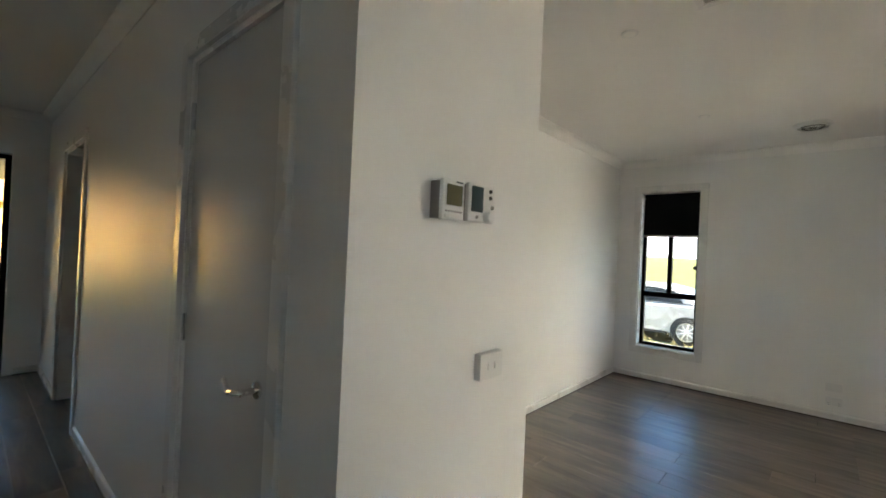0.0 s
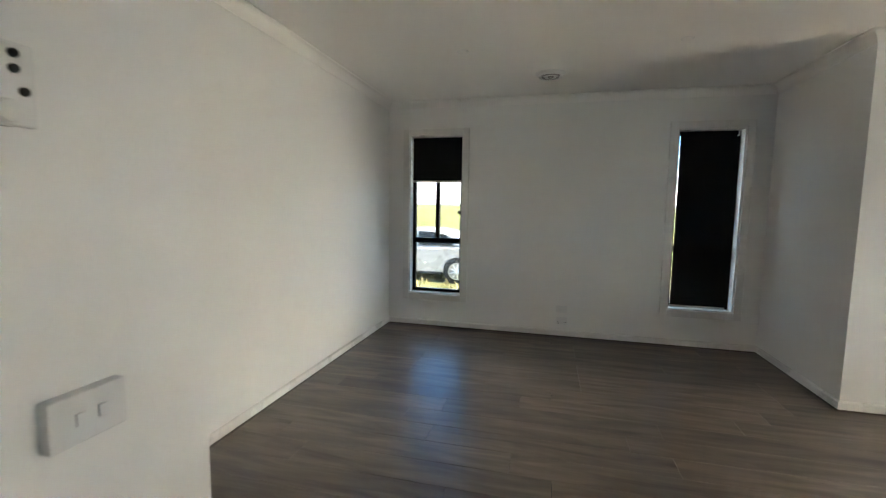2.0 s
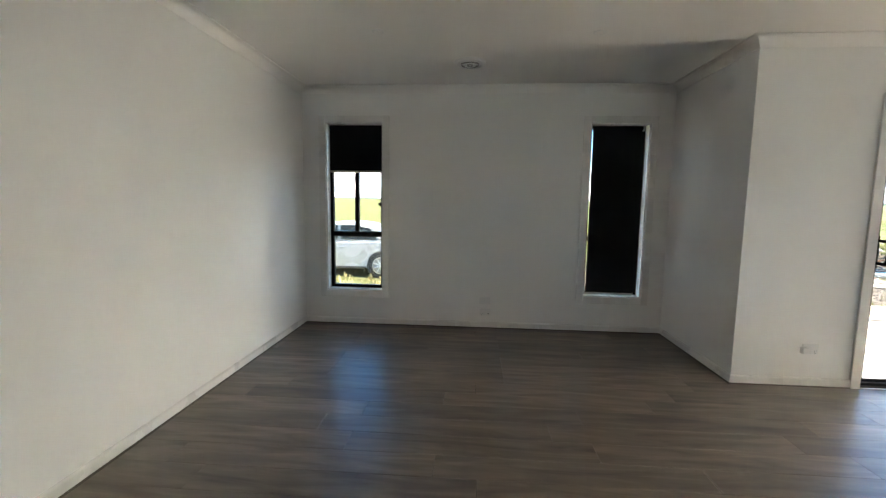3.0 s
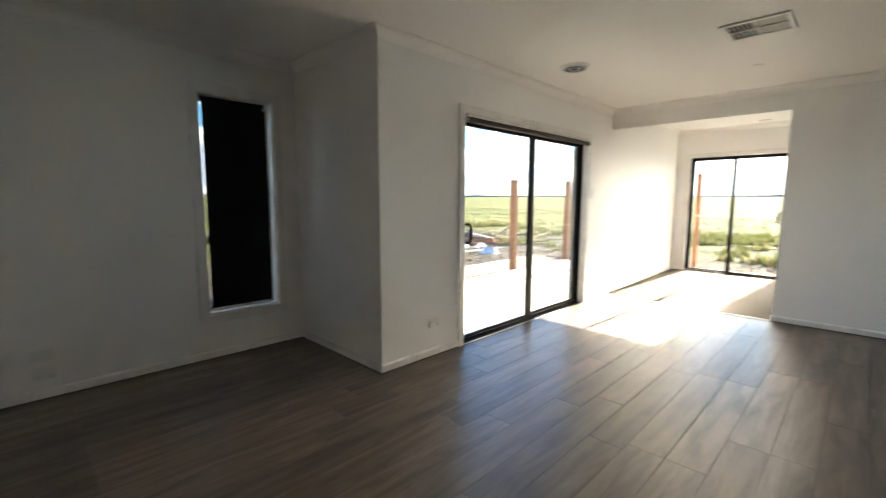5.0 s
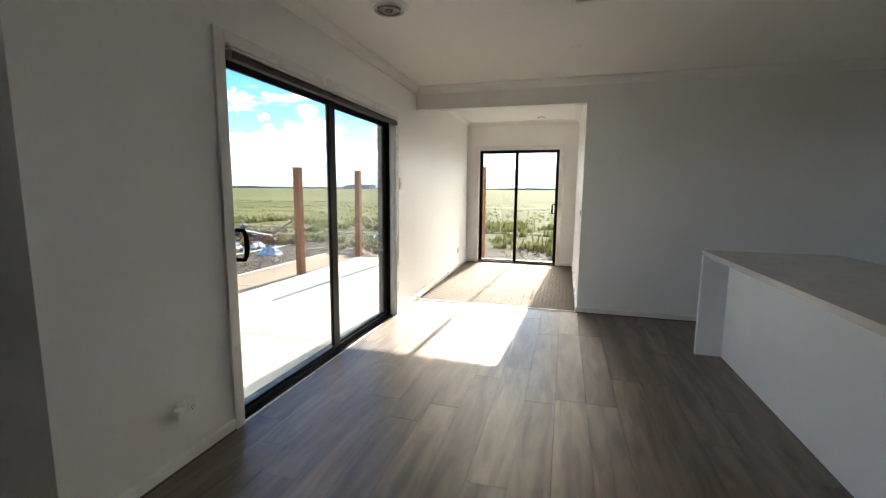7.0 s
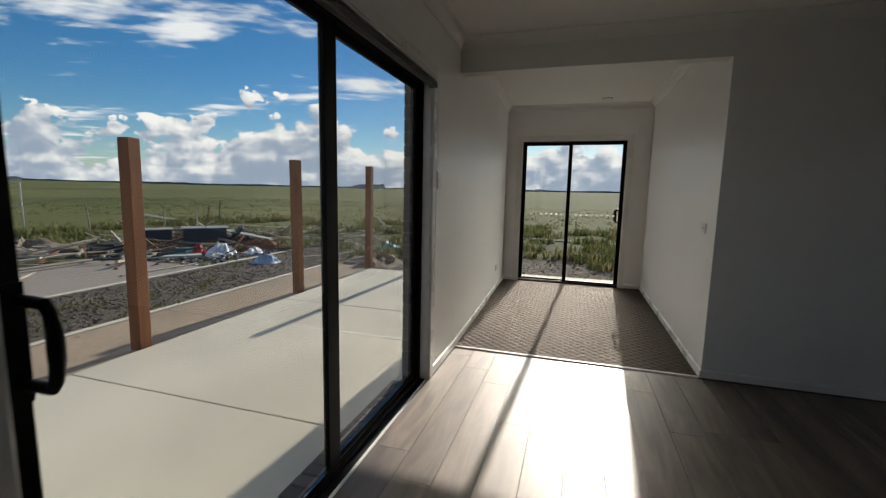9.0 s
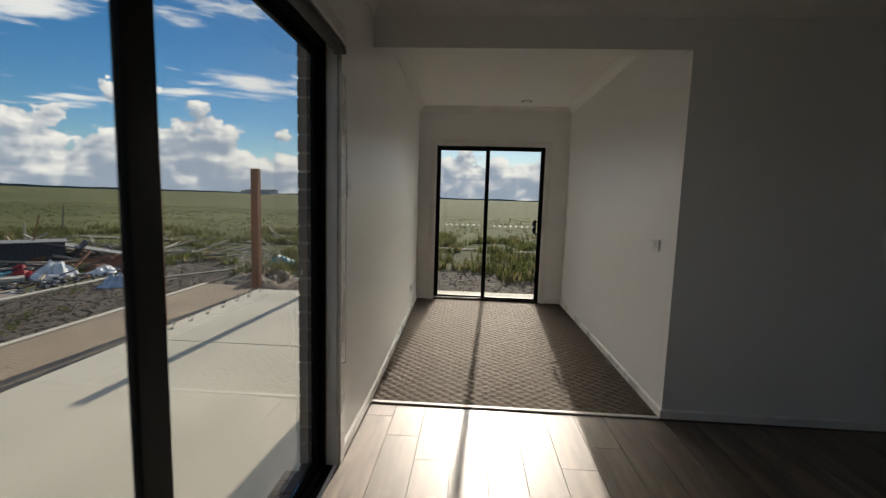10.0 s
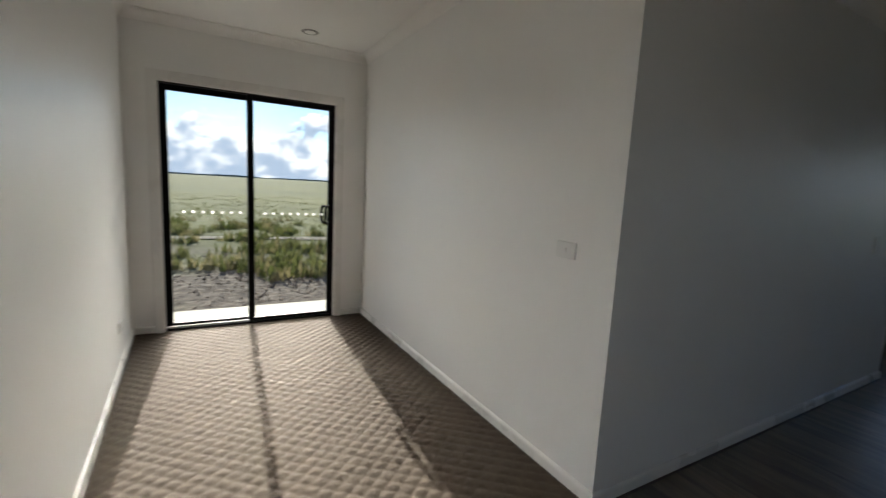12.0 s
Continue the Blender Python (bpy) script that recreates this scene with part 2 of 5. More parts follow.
CABINET = material("white_laminate", (0.86, 0.88, 0.90), 0.35, vary=0.015, bump=0.02, dist=0.0003)
CARPET = material("beige_carpet", (0.056, 0.043, 0.033), 0.84, vary=0.24, scale=14, fine=420, bump=0.6, dist=0.003, spec=0.26)
CARPET.node_tree.nodes["Principled BSDF"].inputs["Specular Tint"].default_value = (0.95, 0.80, 0.64, 1)
BRICK = material("grey_brick", (0.115, 0.098, 0.088), 0.85, vary=0.22, scale=9, fine=120, bump=0.5, dist=0.003, rand=0.3)
MORTAR = material("mortar", (0.34, 0.32, 0.29), 0.95, vary=0.1, scale=6, fine=150, bump=0.5, dist=0.003)
CONCRETE = material("patio_concrete", (0.66, 0.60, 0.48), 0.75, vary=0.20, scale=0.8, fine=70, bump=0.25, dist=0.002)
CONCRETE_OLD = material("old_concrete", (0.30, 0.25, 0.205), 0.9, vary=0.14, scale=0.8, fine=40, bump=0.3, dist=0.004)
SAND = material("sandy_soil", (0.36, 0.27, 0.185), 0.95, vary=0.30, scale=1.1, fine=9, bump=0.5, dist=0.02)
GRAVEL = material("dark_gravel", (0.105, 0.078, 0.056), 0.95, vary=0.5, scale=3, fine=22, bump=0.9, dist=0.03)
TIMBER = material("treated_pine_post", (0.25, 0.098, 0.040), 0.75, vary=0.55, scale=2.6, fine=11, bump=0.3, dist=0.002, stretch=(6, 6, 0.5))
DARK_WOOD = material("dark_formwork", (0.075, 0.045, 0.028), 0.85, vary=0.4, scale=3, fine=30, bump=0.4, dist=0.003)
PALE_WOOD = material("weathered_pine", (0.45, 0.38, 0.29), 0.85, vary=0.2, scale=3, fine=30, bump=0.3, dist=0.002, rand=0.2)
FIELD = field_material()


def leaf_material(name, a, b):
    """Thin blades that let some light through."""
    m = material(name, a, 0.7, vary=0.3, scale=0.7, fine=9, bump=0.0, spec=0.2, second=b)
    nt = m.node_tree
    pb, out = nt.nodes["Principled BSDF"], nt.nodes["Material Output"]
    tr, mx = nt.nodes.new("ShaderNodeBsdfTranslucent"), nt.nodes.new("ShaderNodeMixShader")
    nt.links.new(pb.inputs["Base Color"].links[0].from_socket, tr.inputs[0])
    mx.inputs[0].default_value = 0.45
    nt.links.new(pb.outputs[0], mx.inputs[1]), nt.links.new(tr.outputs[0], mx.inputs[2]), nt.links.new(mx.outputs[0], out.inputs[0])
    return m


# Grey tint darkens the outdoor view; the shadowless panes pass the sun undimmed.
GLASS = glass_material("view_dimming_glass", (0.64, 0.665, 0.66))

# ---- building helpers ----


def box(bm, x0, y0, z0, x1, y1, z1, bevel=0.0):
    r = bmesh.ops.create_cube(bm, size=1.0)
    vs = r["verts"]
    bmesh.ops.scale(bm, vec=(x1 - x0, y1 - y0, z1 - z0), verts=vs)
    bmesh.ops.translate(bm, vec=((x0 + x1) / 2, (y0 + y1) / 2, (z0 + z1) / 2), verts=vs)
    if bevel:
        es = {e for v in vs for e in v.link_edges}
        bmesh.ops.bevel(bm, geom=list(es), offset=bevel, segments=2, affect="EDGES", profile=0.5)


def cyl(bm, p0, p1, r0, r1=None, seg=16, bevel=0.0):
    p0, p1 = Vector(p0), Vector(p1)
    d = p1 - p0
    m = Matrix.Translation((p0 + p1) / 2) @ d.to_track_quat("Z", "Y").to_matrix().to_4x4()
    r = bmesh.ops.create_cone(bm, cap_ends=True, segments=seg, radius1=r0, radius2=r0 if r1 is None else r1, depth=d.length, matrix=m)
    if bevel:
        es = [e for v in r["verts"] for e in v.link_edges if len(e.link_faces) == 2 and e.calc_face_angle(0) > 0.8]
        bmesh.ops.bevel(bm, geom=list(set(es)), offset=bevel, segments=2, affect="EDGES", profile=0.5)


def mesh_of(name, bm, mat, smooth=False):
    me = bpy.data.meshes.new(name)
    bm.to_mesh(me)
    bm.free()
    me.materials.append(mat)
    if smooth:
        me.shade_smooth()
        me.set_sharp_from_angle(angle=radians(35))
    return me


def part(name, bm, mat, parent=None, label="", smooth=False):
    ob = new(name, mesh_of(name, bm, mat, smooth))
    if parent is not None:
        ob.parent = parent
        ob.matrix_parent_inverse = Matrix.Translation(parent.location).inverted() if parent.type == "EMPTY" and parent.parent is None else Matrix.Identity(4)
    if label:
        ob["label"] = label
    return ob


def boxes(*rows, bevel=0.0):
    bm = bmesh.new()
    for r in rows:
        box(bm, *r, bevel=bevel)
    return bm


def thing(name, x, y, z, label, category, group=""):
    e = new(name)
    e.location = (x, y, z)
    e.empty_display_size = 0.1
    return tagged(e, label, category, group)


def structure(name, bm, mat, label, category="wall", smooth=False):
    return tagged(part(name, bm, mat, smooth=smooth), label, category, kind="structure")


def wall_cells(axis, lo, hi, u0, u1, z0, z1, holes=()):
    """A wall along x or y between lo and hi, pierced by holes (ua, ub, za, zb), as cells that butt end to end."""
    bm = bmesh.new()
    us = sorted({u0, u1, *[h[0] for h in holes], *[h[1] for h in holes]})
    for a, b in zip(us, us[1:]):
        inside = [h for h in holes if h[0] <= a and b <= h[1]]
        spans = [(z0, z1)]
        for h in inside:
            spans = [s for p, q in spans for s in ((p, min(q, h[2])), (max(p, h[3]), q)) if s[1] - s[0] > 1e-4]
        for p, q in spans:
            if axis == "x":
                box(bm, a, lo, p, b, hi, q)
            else:
                box(bm, lo, a, p, hi, b, q)
    bmesh.ops.remove_doubles(bm, verts=bm.verts, dist=1e-5)
    return bm


def sweep(pts, profile, z=0.0):
    """A moulding along a plan line, the room on its left; profile rows are (inward, up)."""
    bm = bmesh.new()
    P = [Vector(p) for p in pts]
    closed = (P[0] - P[-1]).length < 1e-6
    if closed:
        P = P[:-1]
    n = len(P)
    rings = []
    for i, p in enumerate(P):
        d0 = (p - P[i - 1]).normalized() if i or closed else None
        d1 = (P[(i + 1) % n] - p).normalized() if i < n - 1 or closed else None
        n0 = Vector((-d0.y, d0.x)) if d0 else None
        n1 = Vector((-d1.y, d1.x)) if d1 else None
        if n0 is None or n1 is None:
            nn = n0 or n1
        else:
            nn = (n0 + n1) / (1 + n0.dot(n1))
        rings.append([bm.verts.new((p.x + nn.x * a, p.y + nn.y * a, z + b)) for a, b in profile])
    k = len(profile)
    for i in range(n if closed else n - 1):
        A, B = rings[i], rings[(i + 1) % n]
        for j in range(k):
            bm.faces.new((A[j], B[j], B[(j + 1) % k], A[(j + 1) % k]))
    if not closed:
        bm.faces.new(rings[0]), bm.faces.new(list(reversed(rings[-1])))
    bmesh.ops.recalc_face_normals(bm, faces=bm.faces)
    return bm


# ---- the plan ----
CEIL, NOOK_CEIL, HEAD = 2.545, 2.62, 2.29
X_TH, Y_TH, Y_HALL = -0.03, 2.186, 1.39
X_DIN, Y_WIN, X_JOG, Y_SL = -1.14, 6.153, 2.70, 4.90
X_KIT, Y_NOOK, X_END = 6.652, 2.987, 9.80
X_ENTRY, Y_HALL_S = -5.06, -0.15
X_BACK, Y_BACK, X_REAR = -0.50, -2.30, 8.60
W1 = (-0.89, -0.27, 0.375, 2.175)
W2 = (1.875, 2.472, 0.375, 2.175)
SL = (3.625, 5.955, 0.0, 2.085)
GD = (3.285, 4.755, 0.0, 2.125)
TOP = 2.75
Y_NF = 4.985


def nook_y(x):
    """The face of the carpeted room's outer wall, which splays out slightly towards the glazed door."""
    return Y_SL + (Y_NF - Y_SL) * max(0.0, (x - X_KIT) / (X_END - X_KIT))


# ---- walls ----
structure("wall_window", wall_cells("x", Y_WIN, Y_WIN + 0.25, X_DIN - 0.25, X_JOG + 0.25, -0.3, TOP, (W1, W2)), PAINT, "warm white painted dining wall with two tall windows")
structure("wall_jog", wall_cells("y", X_JOG, X_JOG + 0.25, Y_SL, Y_WIN, -0.3, TOP), PAINT, "warm white painted return wall at the corner")
structure("wall_slider", wall_cells("x", Y_SL, Y_SL + 0.115, X_JOG + 0.25, X_KIT, -0.3, TOP, (SL,)), PAINT, "warm white painted wall round the sliding door")
nook_bm = boxes((X_KIT, Y_SL, -0.3, X_END + 0.25, Y_SL + 0.115, TOP))
for v in nook_bm.verts:
    if v.co.y < Y_SL + 0.05:
        v.co.y = nook_y(v.co.x)
structure("wall_nook_outer", nook_bm, PAINT, "warm white painted outer wall of the carpeted room")
structure("wall_nook_end", wall_cells("y", X_END, X_END + 0.25, Y_NOOK - 0.12, Y_NF, -0.3, TOP, (GD,)), PAINT, "white painted end wall round the glazed door")
structure("wall_nook_side", wall_cells("x", Y_NOOK - 0.12, Y_NOOK, X_KIT + 0.12, X_END, -0.02, TOP), PAINT, "white painted side wall of the carpeted room")
structure("wall_kitchen", wall_cells("y", X_KIT, X_KIT + 0.12, -0.36, Y_SL, -0.02, TOP, ((Y_NOOK, Y_SL, -0.02, HEAD),)), PAINT, "white painted kitchen wall with a wide square opening")
structure("wall_dining", wall_cells("y", X_DIN - 0.12, X_DIN, Y_TH, Y_WIN, -0.02, TOP), PAINT, "warm white painted long dining wall")
structure("wall_cupboard_back", wall_cells("x", Y_TH - 0.12, Y_TH, X_DIN - 0.12, X_TH - 0.12, -0.02, TOP), PAINT, "white painted back wall of the hall cupboard")
structure("wall_thermostat", wall_cells("y", X_TH - 0.12, X_TH, Y_HALL, Y_TH, -0.02, TOP), PAINT, "white painted end wall that carries the thermostats")
DOOR1 = (-1.06, -0.335, -0.02, 2.06)
DOOR2 = (-3.98, -3.12, -0.02, 2.06)
structure("wall_hall_north", wall_cells("x", Y_HALL, Y_HALL + 0.12, X_ENTRY, X_TH - 0.12, -0.02, TOP, (DOOR1, DOOR2)), PAINT, "white painted hall wall with two doorways")
ENTRY = (0.12, 1.13, -0.02, 2.12)
structure("wall_entry", wall_cells("y", X_ENTRY - 0.25, X_ENTRY, Y_HALL_S - 0.12, 3.9, -0.3, TOP, (ENTRY,)), PAINT, "white painted wall at the end of the hall")
structure("wall_hall_south", wall_cells("x", Y_HALL_S - 0.12, Y_HALL_S, X_ENTRY, X_BACK, -0.02, TOP), PAINT, "plain white painted hall wall")
structure("wall_back_west", wall_cells("y", X_BACK - 0.12, X_BACK, Y_BACK, Y_HALL_S - 0.12, -0.02, TOP), PAINT, "plain white painted wall")
# The window's low-x part is added out of view to brighten the room.
REARW = (3.60, 8.15, 0.92, 2.08)
structure("wall_back", wall_cells("x", Y_BACK - 0.25, Y_BACK, X_BACK - 0.12, X_REAR + 0.25, -0.3, TOP, (REARW,)), PAINT, "plain white painted kitchen back wall with a window")
structure("wall_rear", wall_cells("y", X_REAR, X_REAR + 0.25, Y_BACK, -0.24, -0.3, TOP), PAINT, "plain white painted rear wall")
structure("wall_rear_side", wall_cells("x", -0.36, -0.24, X_KIT + 0.12, X_REAR, -0.02, TOP), PAINT, "plain white painted partition")
structure("wall_bedroom_north", wall_cells("x", 3.78, 3.90, X_ENTRY, X_DIN - 0.12, -0.02, TOP), PAINT, "plain white painted bedroom wall")
structure("wall_bedroom_east", wall_cells("y", X_DIN - 0.24, X_DIN - 0.12, Y_HALL + 0.12, 3.78, -0.02, TOP), PAINT, "plain white painted bedroom partition")

structure("ceiling_main", boxes((X_ENTRY - 0.25, Y_BACK - 0.25, CEIL, X_KIT + 0.06, Y_SL + 0.14, TOP + 0.1), (X_DIN - 0.25, Y_SL + 0.14, CEIL, X_JOG + 0.25, Y_WIN + 0.25, TOP + 0.1), (X_KIT + 0.06, Y_BACK - 0.25, CEIL, X_REAR + 0.25, -0.24, TOP + 0.1)), CEIL_PAINT, "smooth matt white plasterboard ceiling", "ceiling")
structure("ceiling_nook", boxes((X_KIT + 0.06, Y_NOOK - 0.12, NOOK_CEIL, X_END + 0.25, Y_SL + 0.14, TOP + 0.1)), CEIL_PAINT, "smooth matt white ceiling of the carpeted room", "ceiling")
roof_bm = bmesh.new()
box(roof_bm, X_ENTRY - 0.5, Y_BACK - 0.5, TOP + 0.1, X_END + 0.3, Y_SL + 0.2, TOP + 0.35)
box(roof_bm, X_DIN - 0.5, Y_SL + 0.2, TOP + 0.1, X_JOG + 0.3, Y_WIN + 0.3, TOP + 0.35)
structure("roof", roof_bm, GREY_PLASTIC, "plain dark grey sheet roof", "roof")

# ---- mouldings ----
SKIRT = [(0, 0.0), (0.015, 0.0), (0.015, 0.056), (0.011, 0.064), (0.004, 0.068), (0, 0.068)]
AW = 0.07
runs = [
    [(X_KIT, -0.36), (X_KIT, Y_NOOK), (X_END, Y_NOOK), (X_END, GD[0] - AW)],
    [(X_END, GD[1] + AW), (X_END, Y_NF), (X_KIT, Y_SL), (SL[1] + AW, Y_SL)],
    [(SL[0] - AW, Y_SL), (X_JOG, Y_SL), (X_JOG, Y_WIN), (X_DIN, Y_WIN), (X_DIN, Y_TH), (X_TH, Y_TH), (X_TH, Y_HALL), (DOOR1[1] + AW, Y_HALL)],
    [(DOOR1[0] - AW, Y_HALL), (DOOR2[1] + AW, Y_HALL)],
    [(DOOR2[0] - AW, Y_HALL), (X_ENTRY, Y_HALL), (X_ENTRY, ENTRY[1] + AW)],
    [(X_ENTRY, Y_HALL_S), (X_BACK, Y_HALL_S), (X_BACK, Y_BACK), (X_REAR, Y_BACK)],
]
for i, r in enumerate(runs):
    structure("trim_bead_%d" % (i + 1), sweep(r, [(0, 0), (0.021, 0), (0.020, 0.006), (0.0165, 0.0105), (0, 0.0105)]), BEAD, "dark narrow floor bead under the skirting", "trim")
    structure("baseboard_%d" % (i + 1), sweep(r, SKIRT), TRIM, "white gloss painted skirting board", "baseboard")
COVE = [(0, 0), (0, -0.075), (0.006, -0.075), (0.012, -0.058), (0.024, -0.038), (0.042, -0.022), (0.062, -0.012), (0.075, -0.006), (0.075, 0)]
structure("trim_cornice_main", sweep([(X_KIT, -0.36), (X_KIT, Y_SL), (X_JOG, Y_SL), (X_JOG, Y_WIN), (X_DIN, Y_WIN), (X_DIN, Y_TH), (X_TH, Y_TH), (X_TH, Y_HALL), (X_ENTRY, Y_HALL), (X_ENTRY, Y_HALL_S), (X_BACK, Y_HALL_S), (X_BACK, Y_BACK), (X_REAR, Y_BACK)], COVE, CEIL), CEIL_PAINT, "white plaster cove cornice", "cornice", True)
structure("trim_cornice_nook", sweep([(X_KIT + 0.12, Y_NOOK), (X_END, Y_NOOK), (X_END, Y_NF), (X_KIT + 0.12, nook_y(X_KIT + 0.12)), (X_KIT + 0.12, Y_NOOK)], COVE, NOOK_CEIL), CEIL_PAINT, "white plaster cove cornice of the carpeted room", "cornice", True)


def architrave(name, axis, face, side, u0, u1, z0, z1, sill=False, w=AW, t=0.018):
    """Flat boards round an opening on the room side of a wall; side is the way into the room."""
    e = tagged(new(name), "white gloss painted timber architrave", "architrave", kind="structure")
    a, b = sorted((face, face + side * t))
    rows = [(u0 - w, u0, z0 if not sill else z0 - w, z1 + w), (u1, u1 + w, z0 if not sill else z0 - w, z1 + w), (u0, u1, z1, z1 + w)]
    if sill:
        rows.append((u0, u1, z0 - w, z0))
    for ua, ub, za, zb in rows:
        bm = boxes((ua, a, za, ub, b, zb) if axis == "x" else (a, ua, za, b, ub, zb), bevel=0.003)
        part("board", bm, TRIM, e)
    return e


architrave("trim_window_1", "x", Y_WIN, -1, *W1, sill=True)
architrave("trim_window_2", "x", Y_WIN, -1, *W2, sill=True)
architrave("trim_slider", "x", Y_SL, -1, *SL)
architrave("trim_glass_door", "y", X_END, -1, *GD)
architrave("trim_hall_door", "x", Y_HALL, -1, DOOR1[0], DOOR1[1], 0, DOOR1[3], w=0.06)
architrave("trim_hall_doorway", "x", Y_HALL, -1, DOOR2[0], DOOR2[1], 0, DOOR2[3], w=0.06)

# ---- tall windows with roller blinds ----


def tall_window(name, u0, u1, z0, z1, label, bar):
    y = Y_WIN
    e = tagged(new(name), label, "window", kind="structure")
    for nm, r in (("reveal", (u0, y, z0, u0 + 0.012, y + 0.13, z1)), ("reveal", (u1 - 0.012, y, z0, u1, y + 0.13, z1)), ("reveal", (u0 + 0.012, y, z1 - 0.012, u1 - 0.012, y + 0.13, z1)), ("sill", (u0 + 0.012, y - 0.002, z0, u1 - 0.012, y + 0.13, z0 + 0.012))):
        part(nm, boxes(r, bevel=0.002), TRIM, e)
    a, b, f = u0 + 0.012, u1 - 0.012, 0.034
    fy0, fy1 = y + 0.10, y + 0.155
    for r in ((a, fy0, z0 + 0.012, a + f, fy1, z1 - 0.012), (b - f, fy0, z0 + 0.012, b, fy1, z1 - 0.012), (a + f, fy0, z0 + 0.012, b - f, fy1, z0 + 0.012 + f), (a + f, fy0, z1 - 0.012 - f, b - f, fy1, z1 - 0.012)):
        part("frame", boxes(r, bevel=0.003), BLACK, e)
    part("transom", boxes((a + f, fy0 - 0.008, bar - 0.03, b - f, fy1, bar + 0.03), bevel=0.004), BLACK, e)
    mid = (a + b) / 2
    part("mullion", boxes((mid - 0.022, fy0 - 0.006, bar + 0.03, mid + 0.022, fy1, z1 - 0.012 - f), bevel=0.003), BLACK, e)
    latch = bmesh.new()
    cyl(latch, (b - f - 0.002, fy0 - 0.03, bar + 0.33), (b - f - 0.002, fy0 - 0.001, bar + 0.33), 0.02, 0.024, 14, 0.003)
    part("latch", latch, BLACK, e, "black window latch", True)
    for r in ((a + f, z0 + 0.012 + f, b - f, bar - 0.03), (a + f, bar + 0.03, mid - 0.022, z1 - 0.012 - f), (mid + 0.022, bar + 0.03, b - f, z1 - 0.012 - f)):
        g = part("pane", boxes((r[0], fy0 + 0.02, r[1], r[2], fy0 + 0.026, r[3])), GLASS, e)
        g.visible_shadow = False
    return e


tall_window("window_1", *W1, "tall black aluminium window with a half-drawn blind", 0.99)
tall_window("window_2", *W2, "tall black aluminium window behind a drawn blind", 0.99)


def roller_blind(u0, u1, zt, zb, label, lean=0.0):
    y = Y_WIN + 0.035
    e = thing("roller_blind", (u0 + u1) / 2, y, zt, label, "blind", "dining window blinds")
    tube = bmesh.new()
    cyl(tube, (u0 + 0.004, y + 0.012, zt - 0.026), (u1 - 0.004, y + 0.012, zt - 0.026), 0.022, seg=20)
    part("roll", tube, BLIND, e, smooth=True)
    for u in (u0 - 0.012, u1 - 0.001):
        part("bracket", boxes((u, y - 0.012, zt - 0.055, u + 0.012, y + 0.036, zt - 0.002), bevel=0.003), ALU, e, "metal end bracket")
    bm = bmesh.new()
    n = 12
    rows = []
    for k in range(n + 1):
        t = k / n
        z = zt - 0.03 + (zb + 0.012 - zt + 0.03) * t
        dx = lean * t
        bow = 0.004 * math.sin(t * 3.1)
        rows.append([bm.verts.new((u0 + 0.012 + dx, y - 0.009 - bow, z)), bm.verts.new((u1 - 0.012 + dx, y - 0.009 - bow, z))])
    for A, B in zip(rows, rows[1:]):
        bm.faces.new((A[0], A[1], B[1], B[0]))
    bmesh.ops.solidify(bm, geom=bm.faces[:], thickness=0.0012)
    part("fabric", bm, BLIND, e)
    bar = bmesh.new()
    box(bar, u0 + 0.010 + lean, y - 0.018, zb, u1 - 0.010 + lean, y - 0.002, zb + 0.022, bevel=0.005)
    part("bottom_rail", bar, ALU, e, "pale aluminium bottom rail")
    return e


roller_blind(W1[0] + 0.03, W1[1] - 0.012, W1[3] - 0.016, 1.655, "black blockout roller blind drawn a third of the way")
roller_blind(W2[0] + 0.020, W2[1] - 0.058, W2[3] - 0.016, 0.40, "black blockout roller blind drawn fully down")

# ---- sliding door to the patio ----


def star_decals(bm, cells, axis, at, z, r=0.013, solid=False):
    """Small star outlines in a row on a pane."""
    for u in cells:
        ring = []
        for k in range(20):
            a = math.pi * k / 10
            q = r * (1.0 if k % 4 < 2 else 0.62)
            ring.append((q * math.cos(a), q * math.sin(a)))
        P = [bm.verts.new((u + c, at, z + s) if axis == "x" else (at, u + c, z + s)) for c, s in ring]
        if solid:
            bm.faces.new(P)
            continue
        Q = [bm.verts.new((u + c * 0.6, at, z + s * 0.6) if axis == "x" else (at, u + c * 0.6, z + s * 0.6)) for c, s in ring]
        for k in range(20):
            bm.faces.new((P[k], P[(k + 1) % 20], Q[(k + 1) % 20], Q[k]))


DECAL = leaf_material("frosted_decal", (0.80, 0.80, 0.78), (0.9, 0.9, 0.88))
SLATE_FABRIC = material("charcoal_fabric", (0.05, 0.047, 0.045), 0.6, vary=0.2, scale=5, fine=500, bump=0.2, dist=0.0004)


def d_handle(bm, x, y, z0, z1, axis, out, w=0.024, reach=0.058, side=0.0):
    """A looped pull handle: two stubs and a rounded grip."""
    def q(u, v, z):
        u += side * min(1.0, v / reach)
        return (x + u, y + out * v, z) if axis == "x" else (x + out * v, y + u, z)
    pts = [q(0, 0.0, z0), q(0, reach - 0.014, z0 + 0.002), q(0, reach, z0 + 0.02), q(0, reach + 0.007, (z0 + z1) / 2), q(0, reach, z1 - 0.02), q(0, reach - 0.014, z1 - 0.002), q(0, 0.0, z1)]
    for a, b in zip(pts, pts[1:]):
        cyl(bm, a, b, w / 2, seg=12)
    for p in pts[1:-1]:
        bmesh.ops.create_uvsphere(bm, u_segments=12, v_segments=8, radius=w / 2, matrix=Matrix.Translation(p))
    grip = Matrix.Translation(pts[3]) @ Matrix.Diagonal((w * 0.62, w * 0.62, (z1 - z0) * 0.42, 1))
    bmesh.ops.create_uvsphere(bm, u_segments=14, v_segments=10, radius=1.0, matrix=grip)


